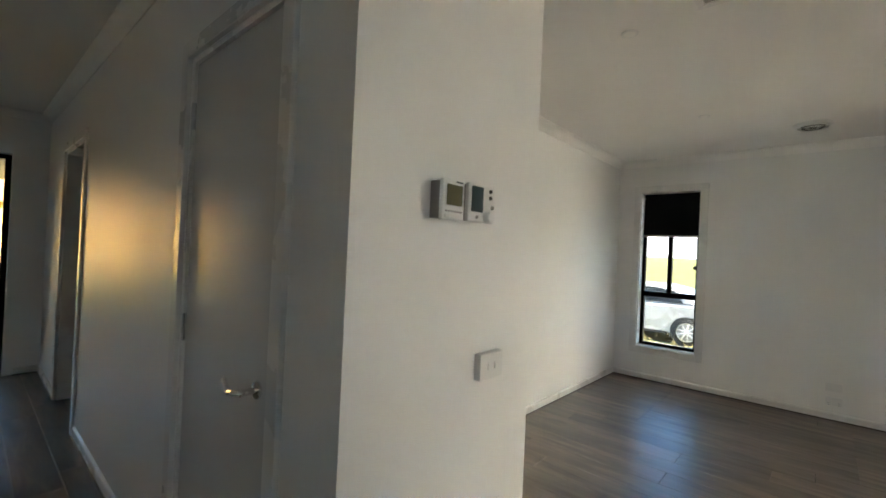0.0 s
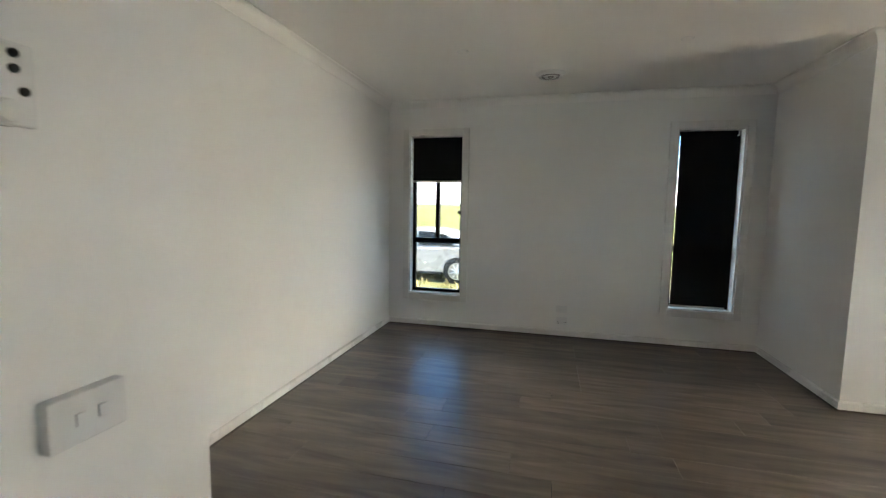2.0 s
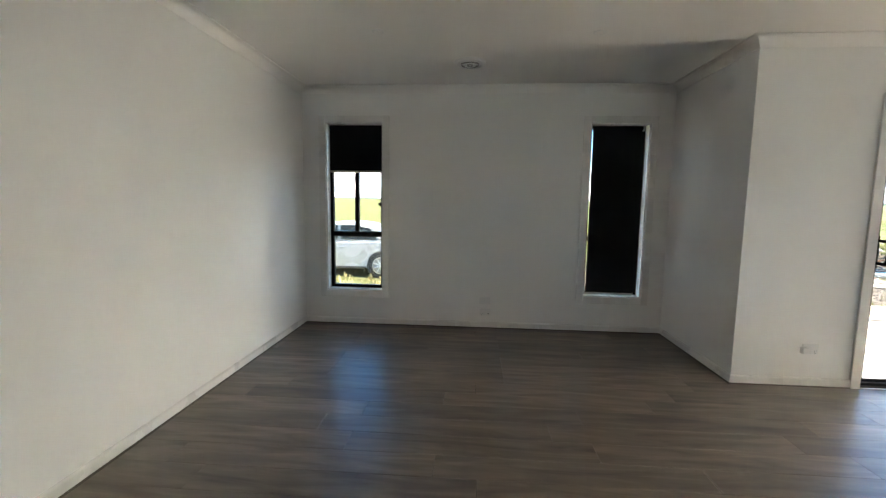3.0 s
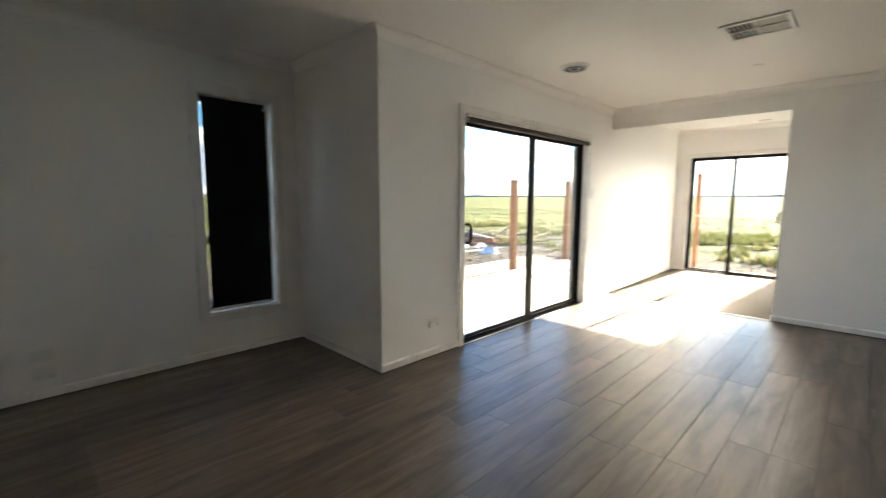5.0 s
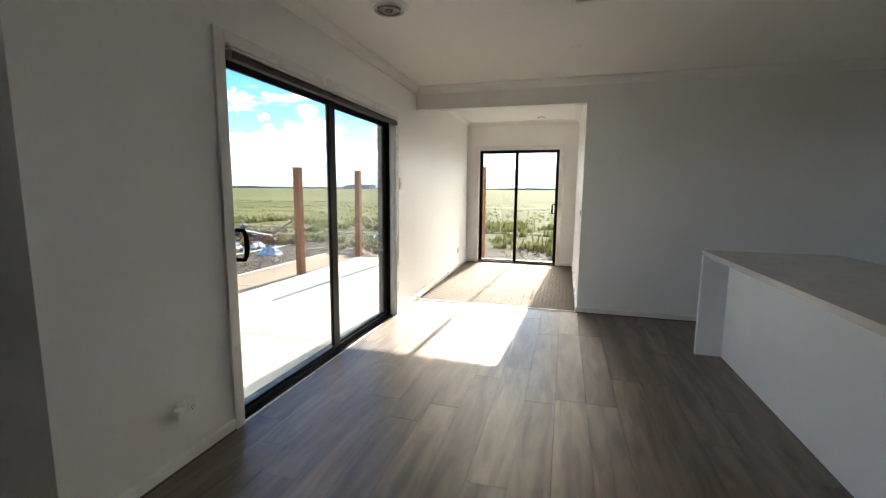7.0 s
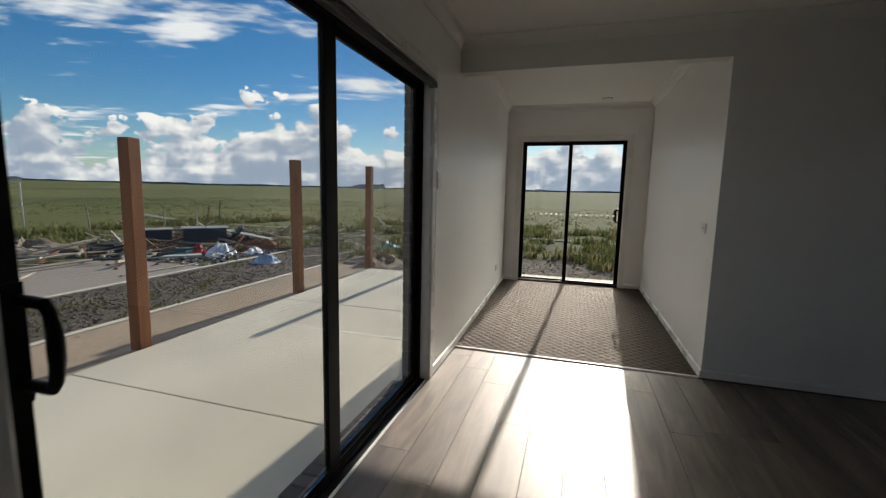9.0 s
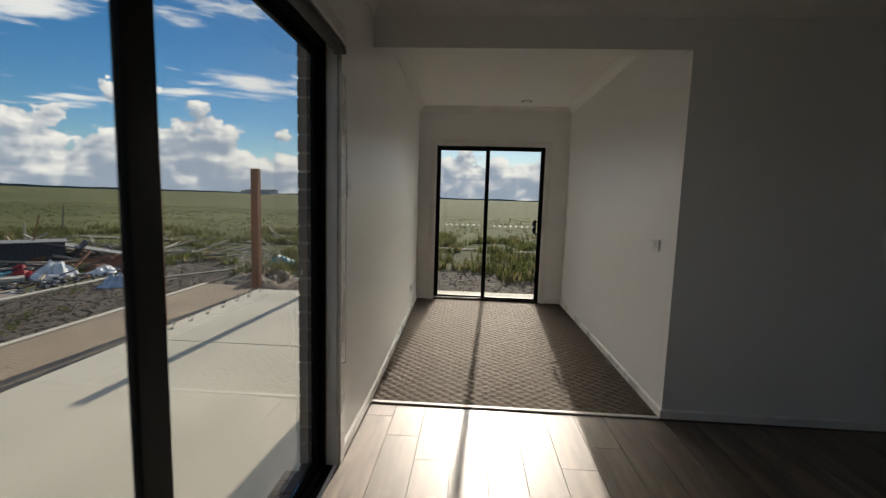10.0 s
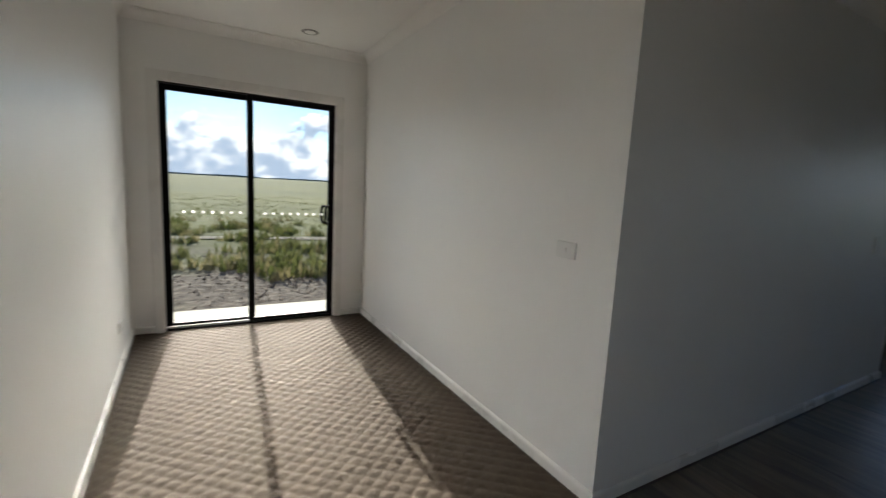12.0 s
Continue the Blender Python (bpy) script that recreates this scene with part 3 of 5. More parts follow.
def slider(name, axis, face, u0, u1, z1, mid, slide_low, handle_z, label, head=0.045, stile=0.048, dots=(), deep=0.055, jamb=0.03, reach=0.058, meet=1.0, thick=0.105, sash=0.036, offset=0.0):
    """Two-panel aluminium sliding door; the sliding leaf carries the pull on the low or the high side."""
    e = tagged(new(name), label, "sliding door", kind="structure")

    def b(ua, ub, v0, v1, za, zb, bevel=0.003):
        return boxes((ua, v0, za, ub, v1, zb) if axis == "x" else (v0, ua, za, v1, ub, zb), bevel=bevel)
    f0, f1 = face + deep, face + deep + thick
    for r in ((u0, u0 + jamb, 0.0, z1), (u1 - jamb, u1, 0.0, z1)):
        part("jamb", b(r[0], r[1], f0, f1, r[2], r[3]), BLACK, e)
    part("head", b(u0 + jamb, u1 - jamb, f0, f1, z1 - head, z1), BLACK, e)
    part("track", b(u0 + jamb, u1 - jamb, f0, f1, -0.012, 0.022), BLACK, e)
    part("track_rail", b(u0 + jamb, u1 - jamb, f0 + 0.035, f0 + 0.041, 0.022, 0.032, 0.001), ALU, e)
    for a, c in ((u0, u0 + 0.012), (u1 - 0.012, u1)):
        part("lining", b(a, c, face, f0, 0.0, z1, 0.001), TRIM, e)
    part("lining", b(u0 + 0.012, u1 - 0.012, face, f0, z1 - 0.012, z1, 0.001), TRIM, e)
    part("threshold", b(u0 + 0.012, u1 - 0.012, face + 0.016, f0, -0.012, 0.004, 0.002), BLACK, e)
    low, high = (u0 + jamb, mid + stile / 2), (mid - stile / 2, u1 - jamb)
    for k, (a, c) in enumerate((low, high)):
        moving = (k == 0) == slide_low
        v0 = f0 + thick * 0.1 if moving else f0 + thick * 0.53
        sa = stile * (0.68 if k == 0 and meet > 1 else 1.0)
        leaf = part("leaf", b(a, a + sa, v0, v0 + sash, 0.03, z1 - head), BLACK, e)
        sc = stile * (meet if k == 0 else (0.62 if meet > 1 else 1.0))
        part("stile", b(c - sc, c, v0, v0 + sash, 0.03, z1 - head), BLACK, leaf)
        part("rail", b(a + sa, c - sc, v0, v0 + sash, 0.03, 0.056), BLACK, leaf)
        part("rail", b(a + sa, c - sc, v0, v0 + sash, z1 - head - 0.045, z1 - head), BLACK, leaf)
        g = part("pane", b(a + sa, c - sc, v0 + sash * 0.4, v0 + sash * 0.4 + 0.006, 0.056, z1 - head - 0.045, 0), GLASS, leaf)
        g.visible_shadow = False
        if k in dots:
            bm = bmesh.new()
            m = int((c - a - 2 * stile - 0.1) / 0.075)
            cells = [a + stile + 0.06 + 0.075 * j for j in range(m + 1)]
            star_decals(bm, cells, axis, v0 + sash * 0.4 - 0.002, handle_z, solid=axis == "y")
            part("safety_decal", bm, DECAL, leaf, "row of small frosted star decals")
        if moving:
            u = a + sa * 0.85 if slide_low else c - stile * 0.85
            bm = bmesh.new()
            x, y = (u, v0) if axis == "x" else (v0, u)
            d_handle(bm, x, y, handle_z - 0.085, handle_z + 0.085, axis, -1, reach=reach, side=offset)
            h = part("pull_handle", bm, BLACK, leaf, "black looped pull handle", True)
            bm = bmesh.new()
            x, y = (u, v0 + sash) if axis == "x" else (v0 + sash, u)
            d_handle(bm, x, y, handle_z - 0.085, handle_z + 0.085, axis, 1, side=offset)
            part("pull_handle", bm, BLACK, leaf, "black looped pull handle", True)
            part("lock_plate", b(u - 0.03, u + 0.008, v0 - 0.006, v0, handle_z - 0.12, handle_z + 0.12, 0.002), BLACK, leaf)
    return e


slider("door_1", "x", Y_SL, SL[0], SL[1], SL[3], 4.825, True, 1.03, "black aluminium two-panel sliding patio door, closed", dots=(1,), stile=0.066, jamb=0.032, reach=0.085, meet=1.45, thick=0.06, sash=0.026)
slider("door_2", "y", X_END, GD[0], GD[1], GD[3], 4.055, True, 1.05, "black aluminium two-panel sliding glass door, closed", dots=(0, 1), deep=0.012, jamb=0.012, stile=0.052, head=0.02, offset=0.05)


def patio_blind():
    y, z, x0, x1 = Y_SL - 0.012, 2.045, SL[0] + 0.014, SL[1] - 0.014
    e = thing("roller_blind", 4.8, y, z, "charcoal roller blind rolled up over the sliding door", "blind", "patio door blind")
    bm = bmesh.new()
    cyl(bm, (x0 + 0.01, y, z - 0.010), (x1 - 0.01, y, z - 0.010), 0.026, seg=24, bevel=0.003)
    part("roll", bm, SLATE_FABRIC, e, smooth=True)
    for k, dz in enumerate((0.014, 0.034)):
        part("cassette", boxes((x0, y - 0.028 + 0.006 * k, z + dz, x1, y + 0.03, z + dz + 0.013), bevel=0.004), ALU, e, "pale metal cassette")
    part("spine", boxes((x0 + 0.01, y - 0.006, z + 0.012, x1 - 0.01, y + 0.028, z + 0.046)), BLACK, e)
    part("bottom_rail", boxes((x0 + 0.012, y - 0.034, z - 0.036, x1 - 0.012, y - 0.020, z - 0.018), bevel=0.004), SLATE_FABRIC, e)
    for u in (x0, x1 - 0.008):
        part("bracket", boxes((u, y - 0.028, z - 0.034, u + 0.008, y + 0.03, z + 0.009), bevel=0.003), GREY_PLASTIC, e, "grey end cap")
    ch = bmesh.new()
    cx = x1 - 0.004
    for dy in (-0.014, 0.010):
        cyl(ch, (cx, y + dy - 0.02, 0.55), (cx, y + dy - 0.02, z), 0.0022, seg=6)
    cyl(ch, (cx, y - 0.034, 0.55), (cx, y - 0.010, 0.55), 0.0022, seg=6)
    part("chain", ch, PLASTIC, e, "white bead chain loop")


patio_blind()

# ---- hall ----


def hall_door():
    e = tagged(new("door_3"), "white enamelled flush cupboard door, closed", "door", kind="structure")
    x0, x1, z1 = DOOR1[0], DOOR1[1], DOOR1[3]
    part("jamb", boxes((x0, Y_HALL + 0.002, 0, x0 + 0.02, Y_HALL + 0.118, z1)), TRIM, e)
    part("jamb", boxes((x1 - 0.02, Y_HALL + 0.002, 0, x1, Y_HALL + 0.118, z1)), TRIM, e)
    part("jamb", boxes((x0 + 0.02, Y_HALL + 0.002, z1 - 0.02, x1 - 0.02, Y_HALL + 0.118, z1)), TRIM, e)
    leaf = part("leaf", boxes((x0 + 0.023, Y_HALL + 0.012, 0.01, x1 - 0.023, Y_HALL + 0.047, z1 - 0.023), bevel=0.002), DOOR_PAINT, e)
    for z in (0.22, 1.05, 1.84):
        bm = bmesh.new()
        cyl(bm, (x0 + 0.021, Y_HALL + 0.006, z - 0.05), (x0 + 0.021, Y_HALL + 0.006, z + 0.05), 0.007, seg=12)
        part("hinge", bm, STEEL, leaf, "steel butt hinge", True)
    h = bmesh.new()
    hx, hz, y = x1 - 0.100, 0.962, Y_HALL + 0.012
    cyl(h, (hx, y - 0.009, hz), (hx, y, hz), 0.026, seg=24, bevel=0.003)
    cyl(h, (hx, y - 0.05, hz), (hx, y - 0.009, hz), 0.0095, seg=14)
    pts = [(hx + 0.004, y - 0.05, hz), (hx - 0.03, y - 0.056, hz - 0.004), (hx - 0.065, y - 0.054, hz - 0.012), (hx - 0.095, y - 0.05, hz - 0.006), (hx - 0.118, y - 0.046, hz + 0.008)]
    for a, b in zip(pts, pts[1:]):
        cyl(h, a, b, 0.0095, seg=14)
    for p in pts:
        bmesh.ops.create_uvsphere(h, u_segments=14, v_segments=8, radius=0.0095, matrix=Matrix.Translation(p))
    part("lever_handle", h, CHROME, leaf, "polished chrome lever handle on a round rose", True)


hall_door()


def doorway_lining():
    e = tagged(new("door_4"), "white painted lining of an open doorway", "doorway", kind="structure")
    x0, x1, z1 = DOOR2[0], DOOR2[1], DOOR2[3]
    for r in ((x0, Y_HALL + 0.002, 0, x0 + 0.02, Y_HALL + 0.118, z1), (x1 - 0.02, Y_HALL + 0.002, 0, x1, Y_HALL + 0.118, z1), (x0 + 0.02, Y_HALL + 0.002, z1 - 0.02, x1 - 0.02, Y_HALL + 0.118, z1)):
        part("jamb", boxes(r, bevel=0.002), TRIM, e)


doorway_lining()


def entry_glazing():
    e = tagged(new("window_3"), "dark framed full-height entry glazing with a low rail", "window", kind="structure")
    y0, y1, z1 = ENTRY[0], ENTRY[1], ENTRY[3]
    x0, x1 = X_ENTRY - 0.16, X_ENTRY - 0.10
    for r in ((x0, y0, 0, x1, y0 + 0.045, z1), (x0, y1 - 0.045, 0, x1, y1, z1), (x0, y0 + 0.045, z1 - 0.045, x1, y1 - 0.045, z1), (x0, y0 + 0.045, 0, x1, y1 - 0.045, 0.05)):
        part("frame", boxes(r, bevel=0.003), BLACK, e)
    part("transom", boxes((x0, y0 + 0.045, 0.58, x1, y1 - 0.045, 0.615), bevel=0.003), BLACK, e)
    for za, zb in ((0.05, 0.58), (0.615, z1 - 0.045)):
        g = part("pane", boxes((x0 + 0.027, y0 + 0.045, za, x0 + 0.033, y1 - 0.045, zb)), GLASS, e)
        g.visible_shadow = False


entry_glazing()
# Unseen roof and side walls, added to cut the sky light reaching the hall.
structure("roof_sky_screen", boxes((-9.2, -1.6, 2.22, X_ENTRY - 0.52, 2.8, 2.4)), GREY_PLASTIC, "flat roof added unseen over the entry to block sky light", "roof")
structure("wall_sky_screen_north", boxes((-9.1, 2.6, -0.35, X_ENTRY - 0.26, 2.8, 2.22)), PAINT, "side wall added unseen to block sky light")
structure("wall_sky_screen_south", boxes((-9.1, -1.6, -0.35, X_ENTRY - 0.26, -1.4, 2.22)), PAINT, "side wall added unseen to block sky light")
structure("pavement_porch", boxes((-9.0, -1.4, -0.35, X_ENTRY - 0.26, 2.6, -0.06), bevel=0.006), CONCRETE_OLD, "brown-grey concrete porch slab", "porch")


def rear_window():
    e = tagged(new("window_4"), "black framed rear kitchen window, widened unseen for light", "window", kind="structure")
    x0, x1, z0, z1 = REARW
    y0, y1 = Y_BACK - 0.15, Y_BACK - 0.10
    for q in ((x0, y0, z0, x0 + 0.04, y1, z1), (x1 - 0.04, y0, z0, x1, y1, z1), (x0 + 0.04, y0, z1 - 0.04, x1 - 0.04, y1, z1), (x0 + 0.04, y0, z0, x1 - 0.04, y1, z0 + 0.04)):
        part("frame", boxes(q, bevel=0.003), BLACK, e)
    g = part("pane", boxes((x0 + 0.04, y0 + 0.02, z0 + 0.04, x1 - 0.04, y0 + 0.026, z1 - 0.04)), GLASS, e)
    g.visible_shadow = False


rear_window()

# ---- fittings on walls and ceilings ----


def wall_plate(name, axis, face, side, u, z, w, h, label, category, toggles=1, group="", deep=0.011):
    """A plastic plate with rockers; side is the way into the room."""
    loc = (u, face, z) if axis == "x" else (face, u, z)
    e = thing(name, *loc, label, category, group)

    def b(ua, ub, d0, d1, za, zb, bev):
        a, c = sorted((face + side * d0, face + side * d1))
        return boxes((ua, a, za, ub, c, zb) if axis == "x" else (a, ua, za, c, ub, zb), bevel=bev)
    part("plate", b(u - w / 2, u + w / 2, 0, deep, z - h / 2, z + h / 2, 0.003), PLASTIC, e)
    for k in range(toggles):
        c = u + (k - (toggles - 1) / 2) * 0.034
        part("rocker", b(c - 0.007, c + 0.007, deep, deep + 0.0045, z - 0.011, z + 0.011, 0.002), PLASTIC, e)
    return e, b


wall_plate("light_switch", "y", X_TH, 1, 1.926, 1.033, 0.118, 0.080, "white two-gang rocker light switch on the end wall", "light switch", 2, deep=0.024)
wall_plate("light_switch", "y", X_KIT, -1, 0.22, 1.12, 0.076, 0.118, "white light switch beside the kitchen opening", "light switch", 1)
wall_plate("light_switch", "x", Y_SL, -1, 6.12, 1.42, 0.076, 0.118, "white light switch beside the sliding door", "light switch", 1)
wall_plate("light_switch", "x", Y_NOOK, 1, 6.93, 1.105, 0.118, 0.076, "white rocker light switch in the carpeted room", "light switch", 1)


def power_point(axis, face, side, u, z, label):
    e, b = wall_plate("power_point", axis, face, side, u, z, 0.116, 0.074, label, "power socket", 2, "wall sockets")
    for k in (-1, 1):
        for dz, dx in ((0.004, -0.006), (0.004, 0.006), (-0.012, 0.0)):
            c = u + k * 0.034 + dx
            part("slot", b(c - 0.0015, c + 0.0015, 0.0106, 0.0116, z - 0.02 + dz - 0.004, z - 0.02 + dz + 0.004, 0), DARK, e)


power_point("x", Y_WIN, -1, 0.85, 0.175, "white double power point low on the dining wall")
wall_plate("data_plate", "x", Y_WIN, -1, 0.845, 0.30, 0.116, 0.074, "blank white data plate above the power point", "wall plate", 0)
power_point("x", Y_SL, -1, 3.25, 0.295, "white double power point beside the sliding door")
power_point("x", nook_y(9.05), -1, 9.05, 0.31, "white double power point in the carpeted room")


def plug():
    e = thing("plug_adaptor", 3.19, Y_SL - 0.011, 0.295, "small white plug pushed into the power point", "plug")
    part("body", boxes((3.168, Y_SL - 0.055, 0.265, 3.212, Y_SL - 0.0156, 0.315), bevel=0.008), PLASTIC, e)


plug()


def controller(y0, y1, z0, z1, screen, label, lcd):
    """A wall unit: a deep back box, its grey standing for side shade, a proud white case and a framed screen."""
    e = thing("thermostat", X_TH, (y0 + y1) / 2, z0, label, "thermostat", "wall controllers")
    part("back_box", boxes((X_TH, y0 + 0.005, z0 + 0.004, X_TH + 0.036, y1 - 0.005, z1 - 0.004), bevel=0.002), GREY_PLASTIC, e, "mounting box, grey for the shaded sides of the unit")
    part("case", boxes((X_TH + 0.036, y0, z0, X_TH + 0.050, y1, z1), bevel=0.004), PLASTIC, e)
    sy0, sy1, sz0, sz1 = screen
    part("bezel", boxes((X_TH + 0.049, sy0 - 0.003, sz0 - 0.003, X_TH + 0.0515, sy1 + 0.003, sz1 + 0.003), bevel=0.0008), PLASTIC, e)
    part("screen", boxes((X_TH + 0.0505, sy0, sz0, X_TH + 0.0525, sy1, sz1), bevel=0.0006), lcd, e, "dark liquid crystal screen")
    return e


def thermostats():
    f = X_TH + 0.050
    a = controller(1.637, 1.725, 1.458, 1.564, (1.650, 1.713, 1.496, 1.550), "white square wall thermostat with an olive screen", LCD_GREEN)
    part("label_strip", boxes((f - 0.0005, 1.688, 1.5565, f + 0.001, 1.715, 1.5605)), LCD_BLUE, a)
    for k in range(6):
        part("button", boxes((f - 0.001, 1.648 + k * 0.0115, 1.478, f + 0.002, 1.656 + k * 0.0115, 1.483), bevel=0.0008), GREY_PLASTIC, a)
    part("flap", boxes((f - 0.001, 1.645, 1.462, f + 0.003, 1.717, 1.473), bevel=0.0012), PLASTIC, a)
    b = controller(1.742, 1.866, 1.462, 1.568, (1.753, 1.806, 1.489, 1.560), "white wall controller with a slate screen and dial", LCD_BLUE)
    for y, z, r in ((1.841, 1.553, 0.0062), (1.841, 1.534, 0.0062), (1.851, 1.507, 0.0062)):
        bm = bmesh.new()
        cyl(bm, (f - 0.001, y, z), (f + 0.005, y, z), r, r * 0.85, 14, 0.001)
        part("button", bm, DARK, b, "small dark button", True)
    bm = bmesh.new()
    cyl(bm, (f - 0.001, 1.824, 1.478), (f + 0.020, 1.824, 1.478), 0.016, 0.014, 24, 0.002)
    part("dial", bm, PLASTIC, b, "white round dial", True)
    bm = bmesh.new()
    cyl(bm, (f - 0.001, 1.781, 1.475), (f + 0.003, 1.781, 1.475), 0.005, seg=12)
    part("button", bm, GREY_PLASTIC, b, smooth=True)


thermostats()


def sensor_box():
    e = thing("wall_sensor", X_TH, 1.74, 2.13, "white wedge-shaped alarm sensor high on the end wall", "sensor")
    bm = bmesh.new()
    box(bm, X_TH, 1.70, 2.135, X_TH + 0.055, 1.785, 2.21, bevel=0.006)
    part("case", bm, PLASTIC, e)
    part("lens", boxes((X_TH + 0.02, 1.715, 2.131, X_TH + 0.05, 1.77, 2.1355), bevel=0.002), GREY_PLASTIC, e)


sensor_box()


DAMPER = material("grey_damper", (0.42, 0.41, 0.39), 0.5, vary=0.04, bump=0.0)


def square_vent(x0, x1, y0, y1, along_x):
    """A four-way ceiling register: half of it slatted, half a plain damper plate."""
    z = CEIL
    e = thing("ceiling_vent", (x0 + x1) / 2, (y0 + y1) / 2, z, "white square ceiling register with dark slatted openings", "air vent", "ceiling registers")
    w = 0.032
    part("backing", boxes((x0 + w, y0 + w, z - 0.003, x1 - w, y1 - w, z + 0.001)), DARK, e)
    for r in ((x0, y0, x1, y0 + w), (x0, y1 - w, x1, y1), (x0, y0 + w, x0 + w, y1 - w), (x1 - w, y0 + w, x1, y1 - w)):
        part("frame", boxes((r[0], r[1], z - 0.014, r[2], r[3], z), bevel=0.004), PLASTIC, e)
    ym, xm = (y0 + y1) / 2, (x0 + x1) / 2
    part("divider", boxes((x0 + w, ym - 0.006, z - 0.013, x1 - w, ym + 0.006, z - 0.002), bevel=0.001), PLASTIC, e)
    la, lb, da, db = (ym + 0.006, y1 - w, y0 + w, ym - 0.006) if along_x else (y0 + w, ym - 0.006, ym + 0.006, y1 - w)
    for ya, yb, nm in ((la, lb, "divider"), (da, db, "divider")):
        part(nm, boxes((xm - 0.006, ya, z - 0.0125, xm + 0.006, yb, z - 0.002), bevel=0.001), PLASTIC, e)
    for xa, xb in ((x0 + w, xm - 0.006), (xm + 0.006, x1 - w)):
        for k in range(6):
            if along_x:
                c = la + (lb - la) * (k + 0.5) / 6
                bm = boxes((xa, c - 0.0012, z - 0.0125, xb, c + 0.0012, z - 0.003))
                bmesh.ops.rotate(bm, cent=(xm, c, z - 0.007), matrix=Matrix.Rotation(radians(35), 3, "X"), verts=bm.verts)
            else:
                c = xa + (xb - xa) * (k + 0.5) / 6
                bm = boxes((c - 0.0012, la, z - 0.0125, c + 0.0012, lb, z - 0.003))
                bmesh.ops.rotate(bm, cent=(c, ym, z - 0.007), matrix=Matrix.Rotation(radians(35), 3, "Y"), verts=bm.verts)
            part("slat", bm, PLASTIC, e)
        part("damper", boxes((xa, da + 0.003, z - 0.007, xb, db - 0.003, z - 0.0035)), DAMPER, e, "grey damper plate")
    return e


square_vent(4.36, 4.735, 2.785, 3.185, True)
square_vent(0.28, 0.655, 2.66, 3.04, False)


def round_vent(x, y, z):
    e = thing("round_vent", x, y, z, "round white louvred exhaust vent in the ceiling", "air vent", "round ceiling vents")
    bm = bmesh.new()
    cyl(bm, (x, y, z - 0.012), (x, y, z), 0.120, 0.136, 40, 0.003)
    part("flange", bm, PLASTIC, e, smooth=True)
    for k in range(4):
        r = 0.106 - k * 0.026
        bm = bmesh.new()
        t = bmesh.ops.create_cone(bm, cap_ends=False, segments=32, radius1=r - 0.006, radius2=r, depth=0.018, matrix=Matrix.Translation((x, y, z - 0.019 - 0.002 * k)))
        bmesh.ops.solidify(bm, geom=bm.faces[:], thickness=0.002)
        part("louvre", bm, GREY_PLASTIC if k % 2 else PLASTIC, e, smooth=True)
    bm = bmesh.new()
    cyl(bm, (x, y, z - 0.028), (x, y, z - 0.012), 0.012, 0.014, 16, 0.002)
    part("hub", bm, PLASTIC, e, smooth=True)


round_vent(0.645, 5.40, CEIL)
round_vent(4.50, 4.34, CEIL)


def downlight(x, y, z, r=0.045, rim=None):
    e = thing("downlight", x, y, z, "small round white recessed downlight, switched off", "downlight", "ceiling downlights")
    bm = bmesh.new()
    cyl(bm, (x, y, z - 0.005), (x, y, z), r - 0.004, r, 28, 0.0015)
    part("rim", bm, rim or PLASTIC, e, smooth=True)
    bm = bmesh.new()
    cyl(bm, (x, y, z - 0.0062), (x, y, z - 0.005), r * 0.66, seg=24)
    part("diffuser", bm, CEIL_PAINT, e, smooth=True)


for dx, dy in ((0.0, 4.72), (1.55, 4.78), (-0.04, 3.09), (5.605, 3.14)):
    downlight(dx, dy, CEIL)
downlight(9.44, 3.62, NOOK_CEIL, 0.07, GREY_PLASTIC)

# ---- island bench ----


